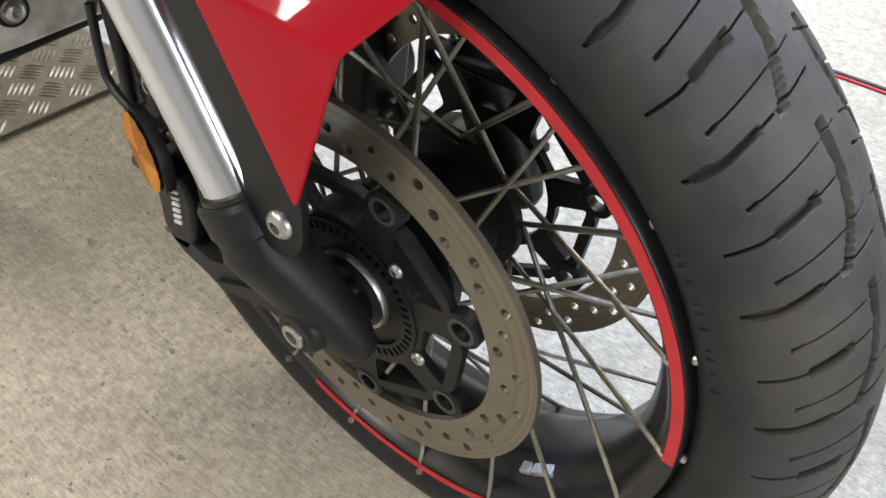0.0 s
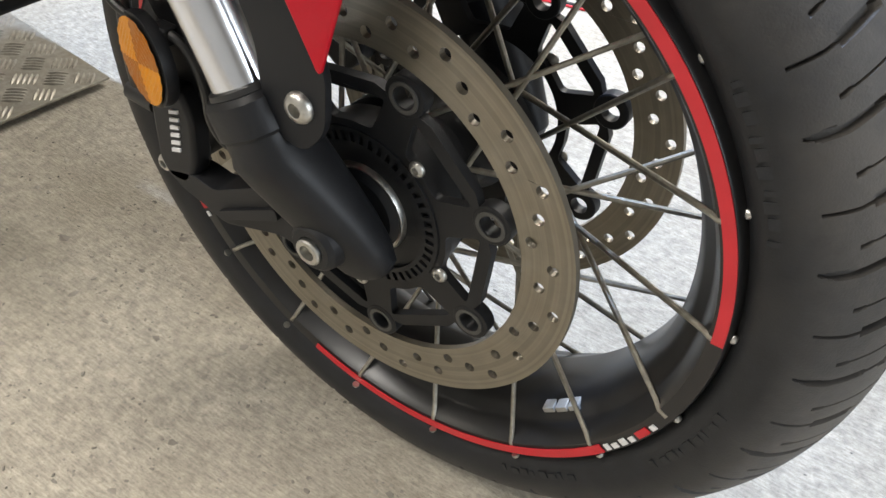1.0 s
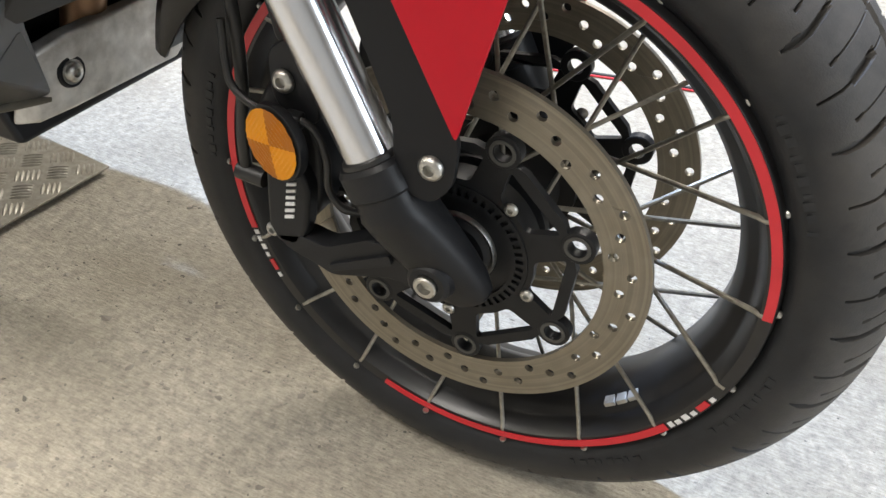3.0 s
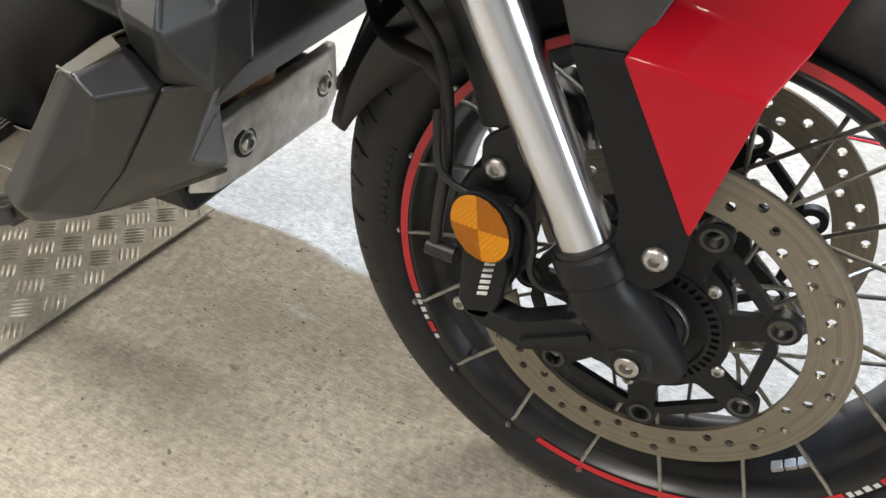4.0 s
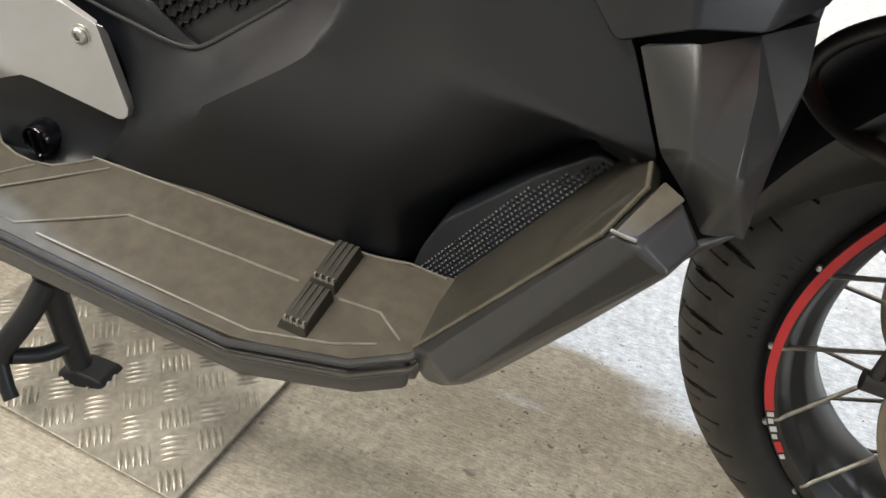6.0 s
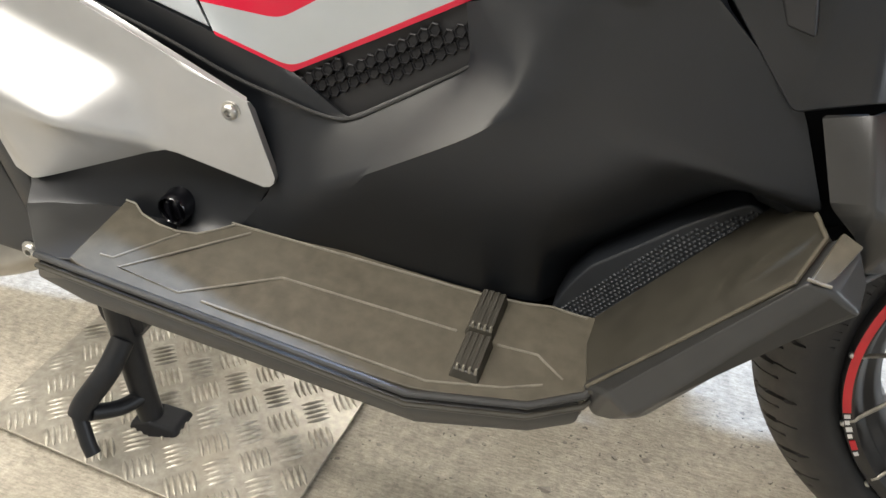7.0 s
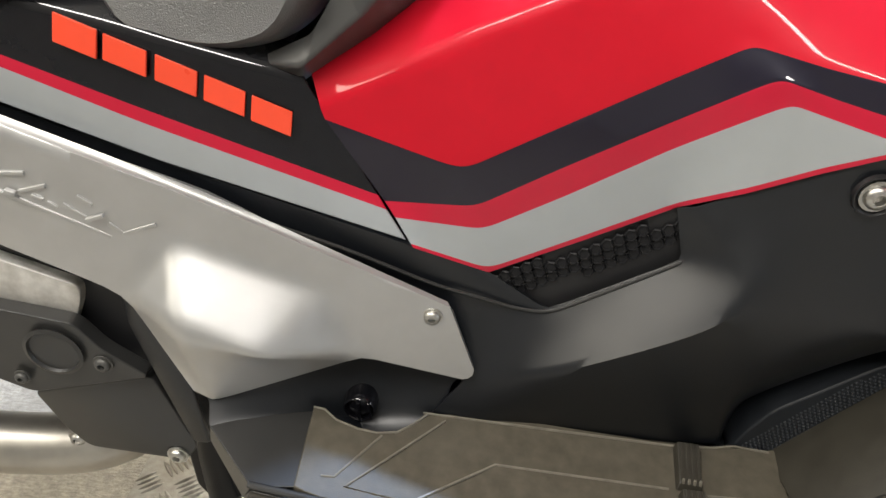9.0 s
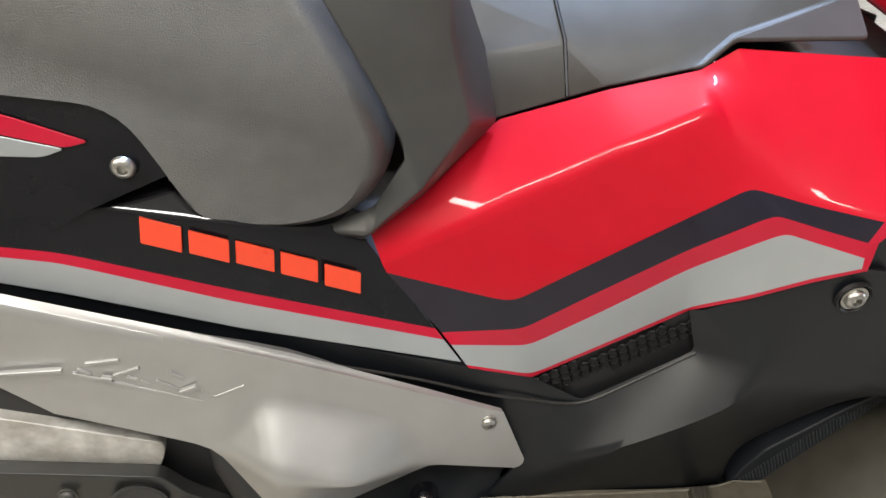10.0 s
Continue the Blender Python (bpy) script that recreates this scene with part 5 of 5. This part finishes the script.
    # deflector wedge outside the ramp
    V = m([(-0.424, -0.25, 0.386), (-0.408, -0.264, 0.397), (-0.392, -0.271, 0.389), (-0.415, -0.252, 0.362), (-0.418, -0.235, 0.383),
           (-0.326, -0.2606, 0.5005), (-0.3155, -0.2625, 0.499), (-0.3015, -0.2343, 0.508), (-0.3126, -0.231, 0.512), (-0.299, -0.2655, 0.491), (-0.2908, -0.227, 0.482),
           (-0.339, -0.225, 0.4095), (-0.381, -0.226, 0.3595), (-0.4, -0.25, 0.363), (-0.384, -0.262, 0.384), (-0.337, -0.249, 0.437), (-0.3, -0.2, 0.478), (-0.345, -0.2, 0.405), (-0.39, -0.205, 0.358)])
    part("deflector", faces(V, [(1, 2, 6, 5), (6, 7, 10, 9), (2, 15, 9, 6), (9, 10, 11, 15), (15, 11, 12, 14), (2, 14, 15), (2, 13, 14), (14, 12, 13), (1, 0, 3), (1, 3, 13, 2), (5, 6, 7, 8),
                                (8, 7, 10, 16), (10, 11, 17, 16), (11, 12, 18, 17), (12, 13, 3, 18), (0, 4, 18, 3), (0, 1, 5, 4), (5, 8, 4), (4, 8, 16, 17), (4, 17, 18)]), PLASTIC_GREY, bike, "dark grey faceted wind deflector", bevel=0.0035, segments=3, angle=10)
    # dusty like the ramp, but lighter: the lamplight on it is in the colour
    sheet("ramp_cap", m([(-0.3255, -0.2605, 0.5022), (-0.3175, -0.2605, 0.4992), (-0.302, -0.2358, 0.5105), (-0.3125, -0.232, 0.5145)]), [(0, 1, 2, 3)], BOARD, ramp, label="dusty cap of the ramp edge, coloured tan as if lamplit", corner=0.001, thick=0.003, bevel=0.0, away=(-0.3, 0.0, 0.35))
    part("ramp_bead", tube(m([(-0.42, -0.252, 0.387), (-0.372, -0.2545, 0.4455), (-0.3315, -0.257, 0.4965), (-0.319, -0.232, 0.509), (-0.322, -0.207, 0.507)]), 0.0014, 8), BOARD, ramp)
    part("worn_edge", tube(m([(-0.3275, -0.2605, 0.5022), (-0.3205, -0.2618, 0.5015), (-0.316, -0.2615, 0.5008)]), 0.0009, 8), RIDGE, ramp, "edge rubbed bare")
    return fb


footboard(-1)
footboard(1)


# front leg shield
def leg_shield(side):
    s = -side
    m = lambda pts: [(x, y * s, z) for x, y, z in pts]
    V = m([(-0.3366, -0.2135, 0.564), (-0.3145, -0.2105, 0.5685), (-0.3045, -0.2316, 0.5286), (-0.3186, -0.214, 0.517), (-0.2892, -0.1912, 0.5645), (-0.2863, -0.2094, 0.5512), (-0.2816, -0.2275, 0.5168), (-0.2708, -0.1888, 0.5214),
           (-0.268, -0.16, 0.57), (-0.2655, -0.16, 0.54), (-0.2705, -0.16, 0.482), (-0.2723, -0.2, 0.479), (-0.292, -0.22, 0.484), (-0.304, -0.227, 0.508), (-0.3, -0.12, 0.565), (-0.3, -0.12, 0.49)])
    sh = sheet("leg_shield", V, [(0, 1, 2, 3), (1, 4, 5, 6, 2), (4, 7, 6, 5), (4, 8, 9, 7), (7, 9, 10, 11), (6, 7, 11), (6, 11, 12), (2, 6, 12, 13), (3, 2, 13), (8, 14, 15, 10, 9)], PLASTIC_GREY, bike, label="dark grey faceted front leg shield", bevel=0.003, thick=0.006, away=(-0.42, 0.0, 0.5), angle=7, corner=0)
    U = m([(-0.435, -0.183, 0.66), (-0.349, -0.204, 0.56), (-0.3165, -0.214, 0.5755), (-0.2885, -0.191, 0.571), (-0.266, -0.156, 0.576), (-0.258, -0.14, 0.68), (-0.33, -0.17, 0.7)])
    us = sheet("upper_shield", U, [(0, 1, 2, 6), (2, 3, 5, 6), (3, 4, 5)], PLASTIC, bike, label="matt black upper leg shield", bevel=0.003, thick=0.006, away=(-0.42, 0.0, 0.5))
    part("vent_slot", block(m([(-0.363, -0.1965, 0.6), (-0.349, -0.203, 0.598), (-0.347, -0.192, 0.598), (-0.363, -0.188, 0.6), (-0.378, -0.191, 0.635), (-0.358, -0.197, 0.64), (-0.358, -0.188, 0.64), (-0.378, -0.184, 0.635)])), BLACK_DEEP, us, "dark vent slot", bevel=0.002)
    return sh


leg_shield(-1)
leg_shield(1)
part("radiator_shroud", slab(rounded([(-0.38, 0.68), (-0.375, 0.42), (-0.34, 0.41), (-0.285, 0.47), (-0.27, 0.52), (-0.266, 0.62), (-0.266, 0.68)], 0.01), -0.15, 0.15), BLACK_DEEP, bike, "black radiator shroud", bevel=0.005)

# unseen fairing block above the fork, added and widened to shade the floor
part("shade_fairing", loft([[Vector((x, y, z)) for y, z in ((-w, lo), (-w * 0.9, hi), (w * 0.9, hi), (w, lo))] for x, w, lo, hi in ((-0.31, 0.28, 0.71, 0.95), (-0.22, 0.29, 0.7, 0.98), (-0.05, 0.22, 0.72, 0.9), (0.06, 0.08, 0.76, 0.84))]), RED, bike, "unseen red fairing block added above the fork to cast shade", bevel=0.01)

# lower cowl between the deflectors and the skid plate
for s in (1, -1):
    m = lambda pts: [(x, y * s, z) for x, y, z in pts]
    cowl = sheet("lower_cowl", m([(-0.291, -0.222, 0.479), (-0.2723, -0.199, 0.478), (-0.2725, -0.158, 0.478), (-0.312, -0.138, 0.457), (-0.345, -0.114, 0.405), (-0.366, -0.09, 0.334), (-0.366, -0.16, 0.352), (-0.38, -0.222, 0.36), (-0.338, -0.221, 0.409), (-0.336, -0.1635, 0.386)]),
                 [(0, 1, 9, 8), (1, 2, 3, 9), (3, 4, 9), (4, 5, 9), (9, 5, 6), (8, 9, 6, 7)], PLASTIC_GREY, bike, label="dark grey lower cowl", bevel=0.004, away=(-0.42, 0.0, 0.5), corner=0, angle=8)
    sheet("cowl_insert", m([(-0.3395, -0.122, 0.4095), (-0.335, -0.1635, 0.3865), (-0.365, -0.093, 0.338)]), [(0, 1, 2)], TUNNEL, cowl, label="satin grey insert", bevel=0, corner=0.008, away=(-0.42, 0.0, 0.5))
    # dark rail drawn in tan, so that its highlight is part of the colour
    part("cowl_rail", tube(bow(m([(-0.372, -0.09, 0.33), (-0.377, -0.13, 0.338), (-0.384, -0.18, 0.348), (-0.394, -0.215, 0.355)])), 0.0045, 12), BOARD, cowl, "rail under the cowl with its tan highlight in the colour")

# skid plate under the engine and the header pipe above it
skid = part("skid_plate", loft([[Vector(p) for p in ring] for ring in (
    [(-0.40, -0.112, 0.305), (-0.372, -0.105, 0.312), (-0.37, -0.1, 0.37), (-0.385, -0.1, 0.372)],
    [(-0.395, -0.07, 0.305), (-0.366, -0.068, 0.313), (-0.36, -0.068, 0.38), (-0.375, -0.068, 0.382)],
    [(-0.395, 0.06, 0.295), (-0.364, 0.06, 0.312), (-0.36, 0.06, 0.382), (-0.375, 0.06, 0.382)],
    [(-0.395, 0.095, 0.3), (-0.372, 0.095, 0.325), (-0.372, 0.095, 0.376), (-0.385, 0.095, 0.376)])]), ALU, bike, "scuffed bare aluminium skid plate", bevel=0.004)
for y, z in ((-0.068, 0.347), (0.056, 0.35)):
    b = bolt("skid_bolt", 0, 0, 0, 0.0085, skid, STEEL, "steel bolt in a dark recess", out=-1)
    b.matrix_world = Matrix.Translation((-0.3615, y, z)) @ pose(0, 0, 0, 0, 0, 90)
    w = part("bolt_recess", revolve([(0.0001, -0.0005), (0.0135, -0.0005), (0.0145, 0.002), (0.0001, 0.002)], 0, 0, 24), BLACK_PART, skid, "dark recess")
    w.matrix_world = Matrix.Translation((-0.3625, y, z)) @ pose(0, 0, 0, 0, 0, 90)
part("belly_panel", block([(-0.8, -0.12, 0.3), (-0.395, -0.11, 0.285), (-0.395, 0.11, 0.285), (-0.8, 0.12, 0.3), (-0.8, -0.13, 0.34), (-0.41, -0.12, 0.345), (-0.41, 0.12, 0.345), (-0.8, 0.13, 0.34)]), BLACK_PART, bike, "black engine underside", bevel=0.006)
part("header_pipe", tube(bow([(-0.395, 0.02, 0.48), (-0.383, -0.005, 0.43), (-0.385, -0.02, 0.39), (-0.4, -0.02, 0.35), (-0.43, -0.02, 0.33)]), 0.019, 20), PIPE, bike, "heat stained brown header pipe")

# centre stand
stand = part("centre_stand", tube(bow([(-0.90, -0.095, 0.31), (-0.9, -0.1, 0.2), (-0.893, -0.105, 0.09), (-0.885, -0.108, 0.024)]), 0.0165, 16, 0.0135), BLACK_PART, bike, "black steel centre stand leg")
part("stand_foot", loft([[Vector(p) for p in ring] for ring in ([(-0.912, -0.125, 0.0115), (-0.912, -0.09, 0.0115), (-0.906, -0.09, 0.03), (-0.906, -0.122, 0.03)], [(-0.88, -0.13, 0.0115), (-0.88, -0.085, 0.0115), (-0.88, -0.09, 0.04), (-0.88, -0.122, 0.04)], [(-0.85, -0.12, 0.016), (-0.85, -0.08, 0.016), (-0.852, -0.082, 0.028), (-0.852, -0.116, 0.028)])]), BLACK_PART, stand, "worn splayed stand foot", bevel=0.004)
part("stand_pedal", tube(bow([(-0.895, -0.11, 0.15), (-0.902, -0.135, 0.125), (-0.92, -0.158, 0.095), (-0.924, -0.166, 0.082)]), 0.0125, 14), BLACK_PART, stand, "kick pedal arm")
part("stand_pedal_tip", tube([(-0.926, -0.165, 0.086), (-0.912, -0.178, 0.055), (-0.905, -0.182, 0.045)], 0.008, 12), BLACK_PART, stand, "bent pedal tip")
part("stand_brace", tube(bow([(-0.915, -0.16, 0.083), (-0.9, -0.135, 0.07), (-0.888, -0.11, 0.068)]), 0.009, 12), BLACK_PART, stand)
part("stand_web", slab(rounded([(-0.925, 0.23), (-0.87, 0.23), (-0.872, 0.16), (-0.905, 0.14), (-0.922, 0.17)], 0.006), -0.106, -0.092), BLACK_PART, stand, bevel=0.003)
part("stand_cross_tube", tube([(-0.895, -0.1, 0.15), (-0.89, 0.1, 0.15)], 0.012, 14), BLACK_PART, stand)
part("stand_leg", tube(bow([(-0.90, 0.095, 0.31), (-0.9, 0.1, 0.2), (-0.893, 0.105, 0.09), (-0.885, 0.108, 0.012)]), 0.0165, 16, 0.0135), BLACK_PART, stand)


# seat, seat surround and tunnel
def puffed(outline, half, rim, steps=7, lean=0.0):
    """A cushion: an outline in x, z carried along y and drawn in towards its ends."""
    cx = sum(p[0] for p in outline) / len(outline)
    cz = sum(p[1] for p in outline) / len(outline)
    rings = []
    ys = [(-half + rim * (1 - math.cos(math.pi / 2 * k / steps)), math.sin(math.pi / 2 * k / steps)) for k in range(steps + 1)]
    span = max(math.hypot(x - cx, z - cz) for x, z in outline)
    for y, k in ys + [(-y, k) for y, k in reversed(ys)]:
        f = 1 - rim * 1.1 * (1 - k) / span
        rings.append([Vector((cx + (x - cx) * f, y * (1 - lean * max(0.0, z - 0.67) - 4.0 * lean * max(0.0, z - 0.72) ** 2 - 0.9 * lean * max(0.0, 0.69 - z)), cz + (z - cz) * f)) for x, z in outline])
    return loft(rings)


part("seat", puffed(rounded([(-0.815, 0.642), (-0.775, 0.655), (-0.748, 0.7), (-0.768, 0.75), (-0.82, 0.83), (-1.4, 0.9), (-1.4, 0.8), (-0.925, 0.742), (-0.892, 0.69), (-0.876, 0.65)], [0.02, 0.02, 0.03, 0.03, 0.05, 0.01, 0.01, 0.03, 0.02, 0.03]), 0.148, 0.05, lean=1.9), SEAT, bike, "worn black vinyl seat")
part("seat_base", slab(rounded([(-1.38, 0.8), (-0.925, 0.752), (-0.888, 0.69), (-0.87, 0.655), (-0.81, 0.65), (-0.8, 0.62), (-0.9, 0.62), (-1.38, 0.74)], 0.01), -0.095, 0.095), BLACK_DEEP, bike, "black seat base", bevel=0.004)
sheet("seat_surround", [(-0.815, -0.124, 0.637), (-0.779, -0.126, 0.628), (-0.733, -0.11, 0.657), (-0.68, -0.082, 0.699), (-0.69, -0.07, 0.75), (-0.72, -0.08, 0.83), (-0.8, -0.115, 0.81), (-0.765, -0.126, 0.745), (-0.748, -0.13, 0.7), (-0.77, -0.13, 0.662),
                 (-0.775, -0.141, 0.645), (-0.737, -0.134, 0.678), (-0.703, -0.112, 0.714), (-0.716, -0.098, 0.77)],
                 [(0, 1, 10), (10, 1, 2, 11), (11, 2, 3, 12), (12, 3, 4, 13), (13, 4, 5), (0, 10, 9), (9, 10, 11, 8), (8, 11, 12, 7), (7, 12, 13, 6), (6, 13, 5)], SURROUND, bike, label="satin grey plastic seat surround", bevel=0.003, away=(-0.9, 0.1, 0.7), thick=0.006, both=True)
tunnel = sheet("centre_tunnel", [(-0.695, -0.074, 0.692), (-0.6, -0.076, 0.722), (-0.536, -0.078, 0.737), (-0.515, -0.078, 0.758), (-0.42, -0.083, 0.76), (-0.42, -0.05, 0.78), (-0.5, -0.052, 0.75), (-0.629, -0.05, 0.745), (-0.71, -0.05, 0.73), (-0.71, 0.0, 0.765), (-0.63, 0.0, 0.775), (-0.42, 0.0, 0.82)],
               [(0, 1, 7, 8), (1, 2, 6, 7), (2, 3, 4, 5, 6), (8, 7, 10, 9), (7, 6, 5, 11, 10)], TUNNEL, bike, label="satin grey centre tunnel cover", bevel=0.003, away=(-0.55, 0.0, 0.6), both=True)
part("tunnel_seam", tube([(-0.629, -0.0755, 0.714), (-0.6295, -0.0515, 0.7465), (-0.632, -0.02, 0.7645)], 0.0014, 6), BLACK_DEEP, tunnel)

# raised bars of the tread plate: the nearest as pieces, the rest joined
bar_mesh = tread_bar()
TREADS.sort(key=lambda p: (p[1] - 0.6 * p[0]))
for x, y, turn in TREADS[:300]:
    ob = new("tread_bar", bar_mesh)
    ob.parent = plate
    ob.location, ob.rotation_euler = (x, y, 0.0), (0, 0, radians(turn))
bm = bmesh.new()
for x, y, turn in TREADS[300:]:
    at = pose(x, y, 0.0, 0, 0, turn)
    before = len(bm.verts)
    bm.from_mesh(bar_mesh)
    bm.verts.ensure_lookup_table()
    for v in bm.verts[before:]:
        v.co = at @ v.co
if len(bm.verts):
    tagged(part("tread_pattern", bm, PLATE, plate), kind="stuff")
